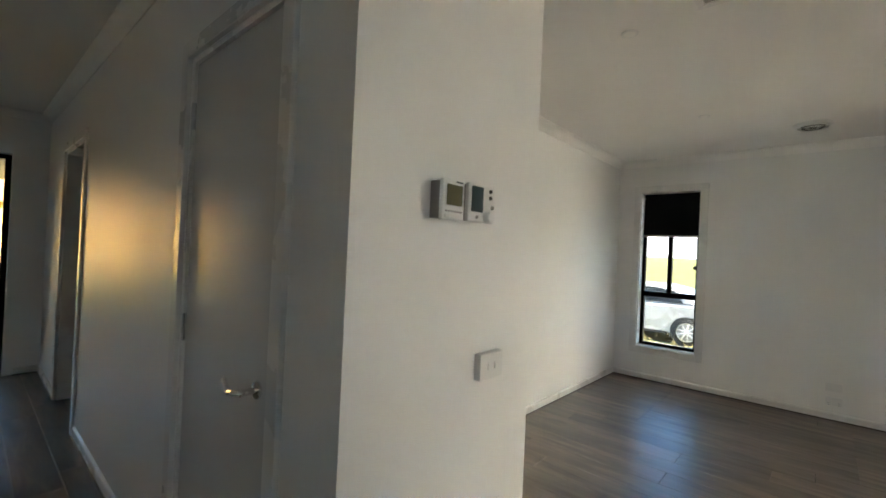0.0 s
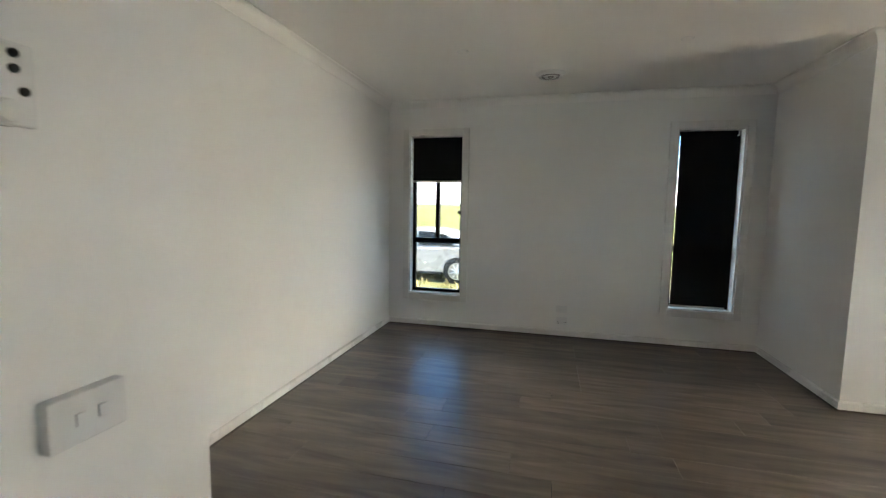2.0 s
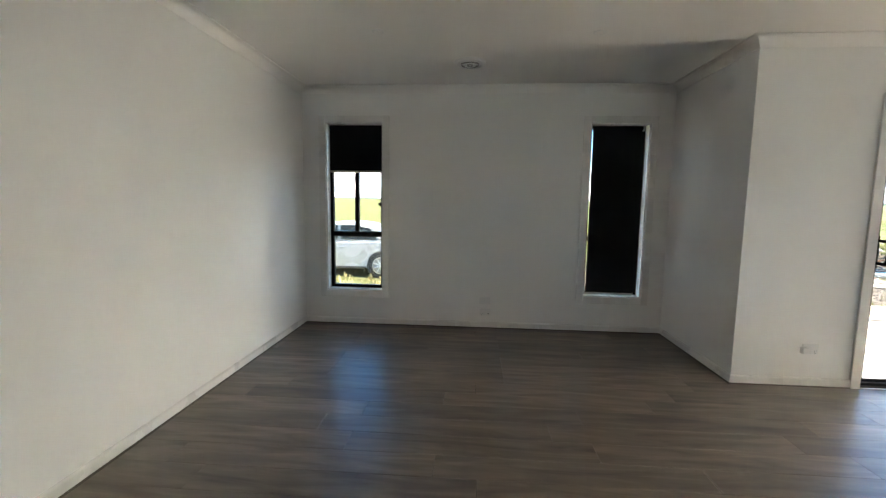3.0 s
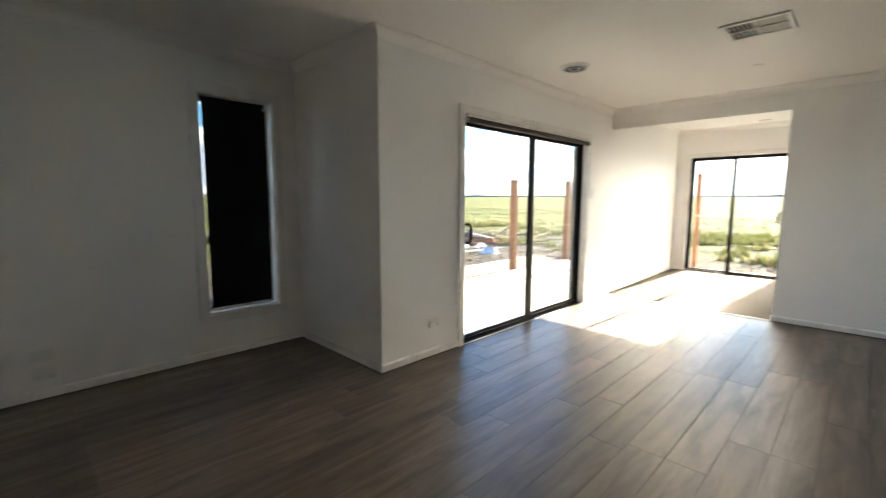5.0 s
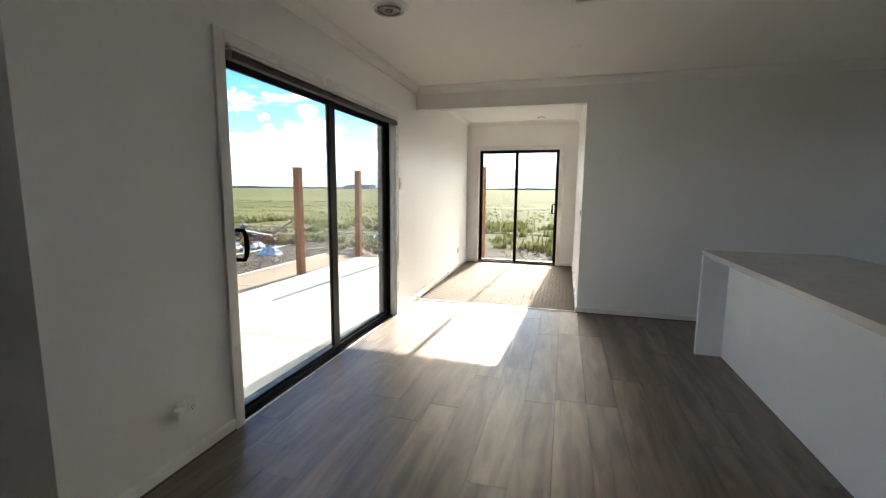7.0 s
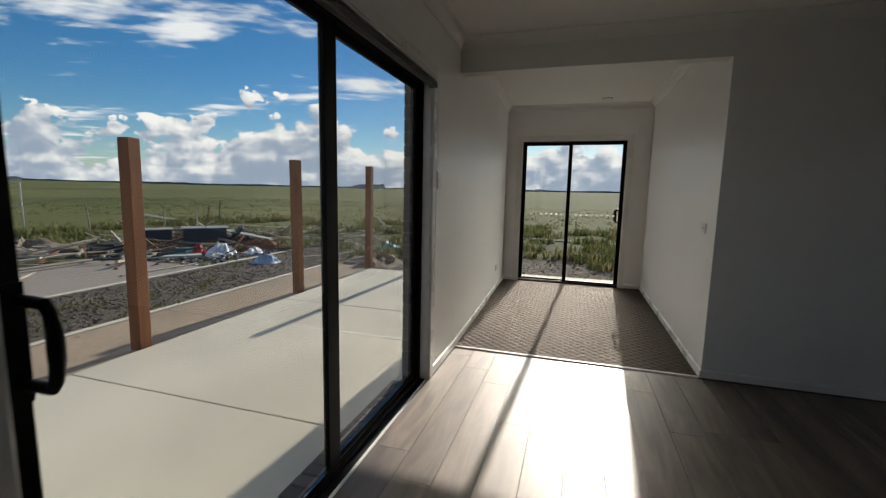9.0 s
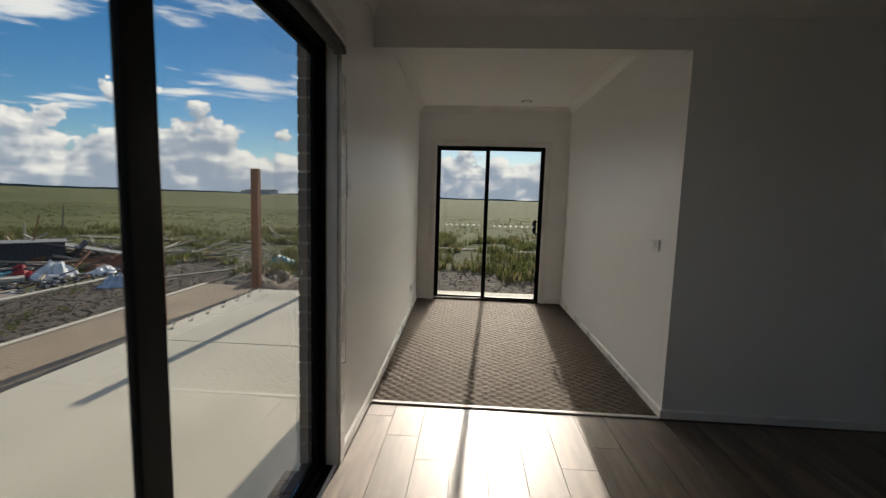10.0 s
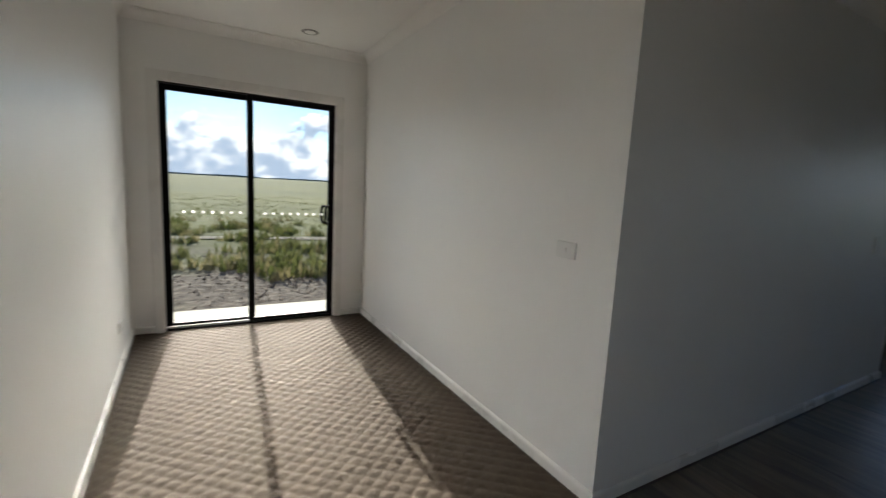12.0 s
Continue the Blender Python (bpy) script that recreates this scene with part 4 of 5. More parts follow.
def island():
    x0, x1, y0, y1 = 2.15, 5.645, 1.12, 2.062
    z1 = 0.882
    e = thing("kitchen_island", (x0 + x1) / 2, 1.5, 0, "white kitchen island with waterfall stone ends and overhang", "kitchen island")
    sx0, sx1, sy0, sy1 = 3.28, 4.06, 1.40, 1.775
    t = 0.04
    top = bmesh.new()
    for r in ((x0, y0, x1, sy0), (x0, sy1, x1, y1), (x0, sy0, sx0, sy1), (sx1, sy0, x1, sy1)):
        box(top, r[0], r[1], z1 - t, r[2], r[3], z1)
    bmesh.ops.remove_doubles(top, verts=top.verts, dist=1e-5)
    part("benchtop", top, STONE, e, "pale grey polished stone top")
    part("end_panel", boxes((x1 - 0.04, y0 + 0.004, 0.002, x1 - 0.001, y1 - 0.001, z1 - t - 0.001), bevel=0.002), CABINET, e)
    part("end_panel", boxes((x0 + 0.001, y0 + 0.004, 0.002, x0 + 0.04, y1 - 0.001, z1 - t - 0.001), bevel=0.002), CABINET, e)
    part("back_panel", boxes((x0 + 0.041, 1.852, 0.06, x1 - 0.041, 1.87, z1 - t - 0.001), bevel=0.001), CABINET, e)
    part("kickboard", boxes((x0 + 0.041, 1.845, 0.002, x1 - 0.041, 1.868, 0.058)), CABINET, e)
    part("carcass", boxes((x0 + 0.041, y0 + 0.03, 0.1, x1 - 0.041, 1.851, 0.60)), CABINET, e)
    for k in range(6):
        a = x0 + 0.044 + k * 0.568
        d = part("cupboard_door", boxes((a, y0 + 0.008, 0.11, a + 0.562, y0 + 0.028, z1 - t - 0.012), bevel=0.002), CABINET, e)
        part("handle", boxes((a + 0.2, y0 - 0.014, 0.74, a + 0.36, y0 + 0.008, 0.75), bevel=0.002), STEEL, d)
    s = thing("kitchen_sink", (sx0 + sx1) / 2, (sy0 + sy1) / 2, z1 - 0.2, "undermounted stainless steel sink bowl in the bench", "sink")
    bm = bmesh.new()
    g = 0.014
    for r in ((sx0 - g, sy0 - g, z1 - 0.215, sx1 + g, sy1 + g, z1 - 0.2), (sx0 - g, sy0 - g, z1 - 0.2, sx0, sy1 + g, z1 - t - 0.001), (sx1, sy0 - g, z1 - 0.2, sx1 + g, sy1 + g, z1 - t - 0.001), (sx0, sy0 - g, z1 - 0.2, sx1, sy0, z1 - t - 0.001), (sx0, sy1, z1 - 0.2, sx1, sy1 + g, z1 - t - 0.001)):
        box(bm, *r)
    part("bowl", bm, STEEL, s)
    part("rim", boxes((sx0, sy0, z1 - 0.006, sx0 + 0.006, sy1, z1 + 0.003), (sx1 - 0.006, sy0, z1 - 0.006, sx1, sy1, z1 + 0.003), (sx0 + 0.006, sy0, z1 - 0.006, sx1 - 0.006, sy0 + 0.006, z1 + 0.003), (sx0 + 0.006, sy1 - 0.006, z1 - 0.006, sx1 - 0.006, sy1, z1 + 0.003)), CHROME, s, "polished steel rim")
    bm = bmesh.new()
    cyl(bm, (3.66, 1.58, z1 - 0.2), (3.66, 1.58, z1 - 0.196), 0.045, seg=24)
    part("waste", bm, CHROME, s, smooth=True)


island()


def tap():
    x, y, z = 3.44, 1.815, 0.882
    e = thing("mixer_tap", x, y, z, "short chrome mixer tap standing beside the sink", "tap")
    bm = bmesh.new()
    cyl(bm, (x, y, z), (x, y, z + 0.012), 0.026, seg=24, bevel=0.002)
    part("base", bm, CHROME, e, smooth=True)
    bm = bmesh.new()
    cyl(bm, (x, y, z + 0.012), (x, y, z + 0.095), 0.019, seg=24, bevel=0.002)
    part("body", bm, CHROME, e, smooth=True)
    bm = bmesh.new()
    pts = [(x, y, z + 0.075), (x - 0.02, y - 0.06, z + 0.105), (x - 0.03, y - 0.12, z + 0.108), (x - 0.035, y - 0.17, z + 0.088)]
    for a, b in zip(pts, pts[1:]):
        cyl(bm, a, b, 0.013, seg=16)
        bmesh.ops.create_uvsphere(bm, u_segments=14, v_segments=8, radius=0.013, matrix=Matrix.Translation(b))
    part("spout", bm, CHROME, e, smooth=True)
    bm = bmesh.new()
    cyl(bm, (x, y, z + 0.095), (x, y, z + 0.118), 0.02, 0.016, 20, 0.002)
    cyl(bm, (x, y, z + 0.112), (x + 0.05, y + 0.02, z + 0.132), 0.006, seg=12)
    part("lever", bm, CHROME, e, smooth=True)


tap()


def sponge():
    m = material("blue_cloth", (0.02, 0.13, 0.36), 0.8, vary=0.2, scale=30, fine=200, bump=0.4)
    e = thing("cleaning_sponge", 2.86, 1.985, 0.882, "small blue cleaning sponge on the bench corner", "sponge")
    part("body", boxes((2.82, 1.955, 0.8825, 2.90, 2.01, 0.91), bevel=0.008), m, e)


sponge()


def laundry_unit():
    e = thing("laundry_cabinet", 7.6, -2.0, 0, "low grey cabinet with a pale top in the rear room", "cabinet")
    part("body", boxes((6.85, -2.28, 0.0, 8.59, -1.72, 0.74)), GREY_PLASTIC, e)
    part("top", boxes((6.83, -2.28, 0.74, 8.59, -1.70, 0.775), bevel=0.003), STONE, e)


laundry_unit()

# ---- carpet ----


BAR = material("satin_bar", (0.60, 0.58, 0.55), 0.6, metal=0.0, vary=0.05, bump=0.02)


def carpet():
    x0, x1, y0, y1 = X_KIT + 0.012, X_END + 0.05, Y_NOOK, Y_NF + 0.01
    nx, ny = 420, 250
    X, Y = np.meshgrid(np.linspace(x0, x1, nx), np.linspace(y0, y1, ny))
    p = 0.042
    u, v = (X / p + Y / (p * 1.15)), (X / p - Y / (p * 1.15))
    lump = np.abs(np.sin(np.pi * u / 2) * np.sin(np.pi * v / 2)) ** 0.6
    r = np.random.RandomState(4)
    Z = 0.001 + 0.008 * lump + r.normal(0, 0.0007, X.shape)
    co = np.stack([X, Y, Z], -1).reshape(-1, 3)
    i = np.arange(nx * ny).reshape(ny, nx)
    q = np.stack([i[:-1, :-1], i[:-1, 1:], i[1:, 1:], i[1:, :-1]], -1).reshape(-1, 4)
    me = bpy.data.meshes.new("carpet")
    me.vertices.add(len(co)), me.vertices.foreach_set("co", co.ravel())
    me.loops.add(q.size), me.loops.foreach_set("vertex_index", q.ravel().astype(np.int32))
    me.polygons.add(len(q)), me.polygons.foreach_set("loop_start", (np.arange(len(q)) * 4).astype(np.int32))
    me.update(calc_edges=True)
    me.materials.append(CARPET)
    me.shade_smooth()
    tagged(new("floor_carpet", me), "beige loop carpet with a raised diamond pattern", "carpet", kind="structure")
    strip = boxes((X_KIT - 0.012, Y_NOOK + 0.002, 0.001, X_KIT + 0.022, Y_SL - 0.002, 0.010), bevel=0.004)
    structure("trim_carpet_bar", strip, BAR, "pale metal carpet joining bar", "threshold")
    structure("floor_slab", boxes((X_ENTRY - 0.25, Y_BACK - 0.25, -0.3, X_END + 0.25, Y_SL + 0.14, -0.012), (X_DIN - 0.25, Y_SL + 0.14, -0.3, X_JOG + 0.25, Y_WIN + 0.25, -0.012)), UNDERLAY, "dark underlay and slab under the flooring", "floor")


carpet()
# ---- outside ----
GZ, SLAB = -0.34, -0.22


def ground_height(x, y):
    """Level at the site, lower towards the street, rising gently far off."""
    rise = 0.0085 * min(1040.0, max(0.0, math.hypot(x, y) - 60.0))
    k = min(1.0, max(0.0, (y - 8.5) / 3.5)) * min(1.0, max(0.0, (5.5 - x) / 3.5))
    return GZ + rise - 0.36 * k * k * (3 - 2 * k)


def ground():
    bm = bmesh.new()
    def axis(near, far):
        return [-far, -900, -300, -120, -60, -35] + near + [70, 140, 400, 1000, far]
    xs = axis([-25 + 1.0 * k for k in range(71)], 3500)
    ys = axis([-25 + 1.0 * k for k in range(71)], 3500)
    rnd = random.Random(3)
    V = [[bm.verts.new((x, y, ground_height(x, y) + (rnd.uniform(-0.03, 0.02) if abs(x) < 45 and abs(y) < 45 and not (-8 < x < 12 and -5 < y < 9.6) else 0))) for x in xs] for y in ys]
    for a, b in zip(V, V[1:]):
        for i in range(len(xs) - 1):
            bm.faces.new((a[i], a[i + 1], b[i + 1], b[i]))
    structure("ground", bm, FIELD, "rough green pasture with bare earth near the house", "ground", True)


ground()
structure("pavement_patio", boxes((2.96, 5.105, GZ - 0.1, 5.50, 7.86, SLAB), (5.512, 5.105, GZ - 0.1, 8.24, 7.86, SLAB), (8.252, 5.105, GZ - 0.1, 10.95, 7.86, SLAB), bevel=0.006), CONCRETE, "pale smooth concrete patio slab with saw cuts", "patio")
structure("trim_formwork", boxes((2.96, 7.862, GZ - 0.1, 10.99, 7.90, SLAB - 0.02), (10.952, 5.105, GZ - 0.1, 10.99, 7.86, SLAB - 0.02)), DARK_WOOD, "timber formwork board along the slab edge", "formwork")
structure("ground_sand_strip", boxes((2.0, 7.905, GZ - 0.12, 11.6, 9.15, GZ + 0.035), bevel=0.02), SAND, "trampled sandy soil beside the slab", "soil")
# A narrow dark strip just outside the formwork.
structure("ground_dark_strip", boxes((2.96, 7.902, GZ - 0.12, 10.99, 7.985, GZ + 0.042), bevel=0.012), DARK_WOOD, "dark narrow strip along the slab edge", "trench")
structure("ground_gravel_strip", boxes((3.0, 9.25, GZ - 0.12, 14.5, 11.2, GZ + 0.03), bevel=0.02), GRAVEL, "dark broken gravel strip", "gravel")
structure("ground_edging", boxes((3.0, 9.155, GZ - 0.12, 11.6, 9.245, GZ + 0.05), (5.5, 11.205, GZ - 0.12, 13.0, 11.30, GZ + 0.05), bevel=0.012), CONCRETE, "pale concrete edging", "edging")
structure("ground_old_pad", boxes((5.5, 11.305, GZ - 0.12, 10.2, 14.4, GZ + 0.035), bevel=0.015), CONCRETE_OLD, "old brown-grey concrete pad", "concrete pad")


def post(x, y, z0, z1, w, lean, label):
    e = tagged(new("timber_post"), label, "post", "patio posts")
    e.location = (x, y, z0)
    bm = boxes((-w / 2, -w / 2, 0, w / 2, w / 2, z1 - z0), bevel=0.006)
    p = part("shaft", bm, TIMBER, None)
    p.parent = e
    bm = boxes((-w / 2 - 0.004, -w / 2 - 0.004, -0.004, w / 2 + 0.004, w / 2 + 0.004, 0.05))
    q = part("foot", bm, STEEL, None)
    q.parent = e
    e.rotation_euler = (radians(lean[0]), radians(lean[1]), radians(lean[2]))


post(6.20, 7.97, GZ + 0.035, 1.78, 0.125, (0, 0.6, 4), "square orange-brown treated pine post by the slab")
post(8.78, 8.00, GZ + 0.035, 1.77, 0.125, (0, -0.3, -3), "square orange-brown treated pine post by the slab")
post(11.22, 8.02, GZ + 0.035, 1.83, 0.125, (0.4, 0, 2), "square orange-brown treated pine post by the slab")
post(10.95, 4.87, GZ, 1.88, 0.09, (0, 0, 0), "slim treated pine post outside the glazed door")


# ---- brick skin beside the sliding door ----


def brick_skin():
    e = structure("wall_brick_skin", wall_cells("x", Y_SL + 0.120, Y_SL + 0.196, X_JOG + 0.25, X_END + 0.25, GZ, TOP, ((SL[0] - 0.012, SL[1] + 0.005, -0.10, SL[3] + 0.02),)), MORTAR, "dark grey brick outer wall with pale mortar")
    L, H, D, J = 0.230, 0.076, 0.082, 0.010
    me = {}

    def brick(w):
        w = round(w, 3)
        if w not in me:
            me[w] = mesh_of("brick", boxes((0, 0, 0, w, D, H), bevel=0.004), BRICK)
        return me[w]
    x_start = SL[1] - 0.004
    z, row = GZ + 0.02, 0
    while z + H < TOP:
        x = x_start
        first = L if row % 2 == 0 else L / 2
        for k in range(4):
            w = first if k == 0 else L
            ob = new("brick", brick(w - J))
            ob.parent = e
            ob.location = (x, Y_SL + 0.118, z)
            x += w
        z += H + J
        row += 1
    # a rowlock sill under the door
    sill = mesh_of("sill_brick", boxes((0, 0, 0, 0.076, 0.15, 0.06), bevel=0.004), BRICK)
    x = SL[0]
    while x < SL[1] - 0.08:
        ob = new("sill_brick", sill)
        ob.parent = e
        ob.location = (x, Y_SL + 0.118, -0.098)
        x += 0.086


brick_skin()
# Out of view; added so that the wall's shadow reaches further over the patio.
structure("wall_shadow_return", boxes((X_END - 0.05, Y_SL + 0.202, GZ, X_END + 0.25, Y_SL + 0.352, TOP)), MORTAR, "unseen return added at the house corner for its patio shadow")


# ---- the parked car ----


def car():
    paint = material("silver_paint", (0.40, 0.41, 0.43), 0.28, metal=0.25, vary=0.03, bump=0.0, coat=0.6)
    tyre_m = material("tyre_rubber", (0.02, 0.02, 0.02), 0.85, vary=0.2, bump=0.2)
    tint = material("tinted_glass", (0.02, 0.025, 0.03), 0.06, vary=0.1, bump=0.0)
    lamp_m = material("tail_lamp", (0.35, 0.02, 0.02), 0.15, vary=0.1, bump=0.0)
    z0 = -0.70
    x0, y = -5.55, 12.95
    e = thing("parked_car", x0 + 2.3, y + 0.9, z0, "silver sedan parked on the grass verge", "car")
    prof = [(0.02, 0.42), (0.06, 0.30), (0.45, 0.24), (4.10, 0.24), (4.52, 0.30), (4.60, 0.50), (4.56, 0.70), (4.35, 0.80), (3.45, 0.93), (0.75, 1.00), (0.12, 0.98), (0.02, 0.80)]
    cab = [(0.62, 0.98), (1.05, 1.36), (1.55, 1.45), (2.25, 1.46), (2.75, 1.40), (3.52, 0.93)]
    prof, cab = [(4.62 - a, b) for a, b in reversed(prof)], [(4.62 - a, b) for a, b in reversed(cab)]

    def slab(poly, y0, y1, inset=0.0):
        bm = bmesh.new()
        A = [bm.verts.new((x0 + a, y0, z0 + b)) for a, b in poly]
        B = [bm.verts.new((x0 + a, y1, z0 + b)) for a, b in poly]
        bm.faces.new(A), bm.faces.new(list(reversed(B)))
        for k in range(len(poly)):
            bm.faces.new((A[k], B[k], B[(k + 1) % len(poly)], A[(k + 1) % len(poly)]))
        bmesh.ops.recalc_face_normals(bm, faces=bm.faces)
        return bm
    bm = slab(prof, y, y + 1.78)
    bmesh.ops.bevel(bm, geom=[q for q in bm.edges if abs(q.verts[0].co.y - q.verts[1].co.y) < 1e-4], offset=0.05, segments=3, affect="EDGES")
    part("body", bm, paint, e, smooth=True)
    bm = slab(cab, y + 0.13, y + 1.65)
    bmesh.ops.bevel(bm, geom=[q for q in bm.edges if abs(q.verts[0].co.y - q.verts[1].co.y) < 1e-4], offset=0.05, segments=3, affect="EDGES")
    part("cabin", bm, paint, e, smooth=True)
    for poly in [[(4.62 - a, b) for a, b in reversed(q)] for q in ([(0.95, 1.02), (1.18, 1.33), (1.58, 1.40), (1.98, 1.41), (1.98, 1.02)], [(2.06, 1.02), (2.06, 1.41), (2.25, 1.41), (2.68, 1.34), (3.22, 1.02)])]:
        part("side_window", slab(poly, y + 0.122, y + 0.16), tint, e, "dark tinted side glass")
    part("door_seam", boxes((x0 + 2.015, y - 0.004, z0 + 0.30, x0 + 2.025, y + 0.02, z0 + 0.95)), DARK, e)
    for hx in (1.55, 2.62):
        part("door_handle", boxes((x0 + hx, y - 0.022, z0 + 0.80, x0 + hx + 0.16, y + 0.01, z0 + 0.825), bevel=0.006), paint, e)
    part("sill_trim", boxes((x0 + 1.25, y - 0.006, z0 + 0.225, x0 + 3.35, y + 0.05, z0 + 0.29), bevel=0.01), DARK, e)
    part("tail_lamp", boxes((x0 + 4.52, y + 0.05, z0 + 0.72, x0 + 4.605, y + 0.4, z0 + 0.86), bevel=0.02), lamp_m, e)
    for wx in (0.83, 3.78):
        for wy, out in ((y + 0.02, -1), (y + 1.76, 1)):
            arch = bmesh.new()
            cyl(arch, (x0 + wx, wy - out * 0.10, z0 + 0.33), (x0 + wx, wy + out * 0.025, z0 + 0.33), 0.38, seg=36)
            part("wheel_arch", arch, DARK, e, smooth=True)
            bm = bmesh.new()
            cyl(bm, (x0 + wx, wy - out * 0.16, z0 + 0.32), (x0 + wx, wy + out * 0.035, z0 + 0.32), 0.32, seg=36, bevel=0.03)
            w = part("wheel", bm, tyre_m, e, smooth=True)
            bm = bmesh.new()
            cyl(bm, (x0 + wx, wy + out * 0.02, z0 + 0.32), (x0 + wx, wy + out * 0.040, z0 + 0.32), 0.225, seg=32)
            part("rim_well", bm, GREY_PLASTIC, w, smooth=True)
            for k in range(9):
                a = 2 * math.pi * k / 9
                bm = bmesh.new()
                cyl(bm, (x0 + wx, wy + out * 0.046, z0 + 0.32), (x0 + wx + 0.21 * math.cos(a), wy + out * 0.046, z0 + 0.32 + 0.21 * math.sin(a)), 0.024, 0.016, 8)
                part("spoke", bm, ALU, w, smooth=True)
            bm = bmesh.new()
            bmesh.ops.create_cone(bm, cap_ends=False, segments=36, radius1=0.232, radius2=0.232, depth=0.03, matrix=Matrix.Translation((x0 + wx, wy + out * 0.04, z0 + 0.32)) @ Matrix.Rotation(radians(90), 4, "X"))
            bmesh.ops.solidify(bm, geom=bm.faces[:], thickness=0.018)
            part("rim", bm, ALU, w, smooth=True)


car()
# ---- building rubble and weeds beyond the patio ----
SLATE = material("slate_board", (0.055, 0.058, 0.068), 0.8, vary=0.25, scale=4, fine=40, bump=0.3, dist=0.003)
GREY_SHEET = material("grey_fibre_sheet", (0.27, 0.265, 0.25), 0.85, vary=0.15, scale=3, fine=50, bump=0.3, dist=0.002)
PLASTIC_FILM = material("crumpled_white_film", (0.72, 0.73, 0.74), 0.45, vary=0.1, scale=8, fine=60, bump=0.5, dist=0.01)
BLUE_FILM = material("pale_blue_film", (0.36, 0.47, 0.60), 0.45, vary=0.25, scale=9, fine=60, bump=0.5, dist=0.01)
TEAL = material("teal_tarp", (0.03, 0.28, 0.36), 0.5, vary=0.3, scale=8, fine=60, bump=0.4, dist=0.01)
RED = material("red_bag", (0.50, 0.04, 0.05), 0.5, vary=0.2, scale=8, fine=60, bump=0.4, dist=0.01)
RUST = material("rusty_scrap", (0.22, 0.09, 0.045), 0.85, vary=0.35, scale=5, fine=40, bump=0.5, dist=0.006)
SOIL = material("loose_soil", (0.24, 0.185, 0.14), 0.95, vary=0.3, scale=3, fine=25, bump=0.8, dist=0.02)
LEAF = leaf_material("weed_leaf", (0.095, 0.13, 0.028), (0.21, 0.21, 0.075))
LEAF_DRY = leaf_material("dry_grass", (0.28, 0.24, 0.11), (0.38, 0.33, 0.17))
GB = GZ - 0.01


def heap(name, x, y, r, h, mat, label, category, seed, squash=1.0, turn=0.0):
    """A crumpled low heap with folds and an uneven outline."""
    rnd = random.Random(seed)
    bm = bmesh.new()
    n, rings = (64, 18) if r > 0.7 else (36, 10)
    off = rnd.uniform(0, 50)
    c = bm.verts.new((0, 0, h))
    prev = None
    for k in range(1, rings + 1):
        t = k / rings
        ring = []
        for j in range(n):
            a = 2 * math.pi * j / n
            q = noise.noise(Vector((math.cos(a) * 1.7 + off, math.sin(a) * 1.7, t * 2.5)))
            f = noise.noise(Vector((math.cos(a) * 5 + off, math.sin(a) * 5, t * 7)))
            rr = r * t * (1 + 0.45 * q)
            g = noise.noise(Vector((math.cos(a) * t * 14 + off, math.sin(a) * t * 14, 1.5)))
            z = h * (1 - t ** 1.6) * (1 + 0.7 * q) + 0.25 * h * f * (1 - t * 0.6) + 0.28 * h * g * (1 - t ** 4)
            ring.append(bm.verts.new((rr * math.cos(a), rr * math.sin(a) * squash, max(0.0, z) if k < rings else -0.03)))
        for j in range(n):
            if prev is None:
                bm.faces.new((c, ring[j], ring[(j + 1) % n]))
            else:
                bm.faces.new((prev[j], ring[j], ring[(j + 1) % n], prev[(j + 1) % n]))
        prev = ring
    bmesh.ops.recalc_face_normals(bm, faces=bm.faces)
    ob = part(name, bm, mat, smooth=True)
    ob.location = (x, y, GB + 0.01)
    ob.rotation_euler = (0, 0, turn)
    return tagged(ob, label, category)


def slab_thing(name, x, y, z, lx, ly, lz, rot, mat, label, category, group=""):
    bm = boxes((-lx / 2, -ly / 2, 0, lx / 2, ly / 2, lz), bevel=min(0.01, lz * 0.3))
    ob = part(name, bm, mat)
    ob.matrix_world = pose(x, y, z, *rot)
    return tagged(ob, label, category, group)


def crate(x, y, w, d, h, turn, label):
    """An upturned open formwork box: four sides and a capping board."""
    e = tagged(new("slate_crate"), label, "crate", "discarded crates")
    t = 0.03
    for nm, r in (("side", (-w / 2, -d / 2, 0, w / 2, -d / 2 + t, h)), ("side", (-w / 2, d / 2 - t, 0, w / 2, d / 2, h)), ("end", (-w / 2, -d / 2 + t, 0, -w / 2 + t, d / 2 - t, h)), ("end", (w / 2 - t, -d / 2 + t, 0, w / 2, d / 2 - t, h))):
        part(nm, boxes(r, bevel=0.004), SLATE, None).parent = e
    part("cap", boxes((-w / 2 - 0.05, -d / 2 - 0.04, h, w / 2 + 0.06, d / 2 + 0.04, h + 0.025), bevel=0.004), GREY_SHEET, None, "grey capping sheet").parent = e
    e.matrix_world = pose(x, y, GB, 0, 0, turn)


crate(12.15, 15.1, 0.85, 0.6, 0.50, -38, "dark slate-coloured box lying among the rubble")
crate(12.75, 13.9, 1.05, 0.7, 0.56, -42, "dark slate-coloured box with a pale sheet on top")
slab_thing("leaning_sheet", 13.75, 13.1, GB + 0.27, 2.3, 0.9, 0.03, (0, 14, -42), GREY_SHEET, "grey fibre sheet leaning on the rubble", "sheet")
slab_thing("leaning_sheet", 13.15, 13.35, GB + 0.20, 0.9, 0.75, 0.04, (0, -52, -42), SLATE, "dark board propped under a grey sheet", "board")
slab_thing("concrete_offcut", 11.0, 13.4, GB, 1.6, 0.9, 0.07, (0, 0, -40), CONCRETE, "flat pale concrete slab offcut", "slab")
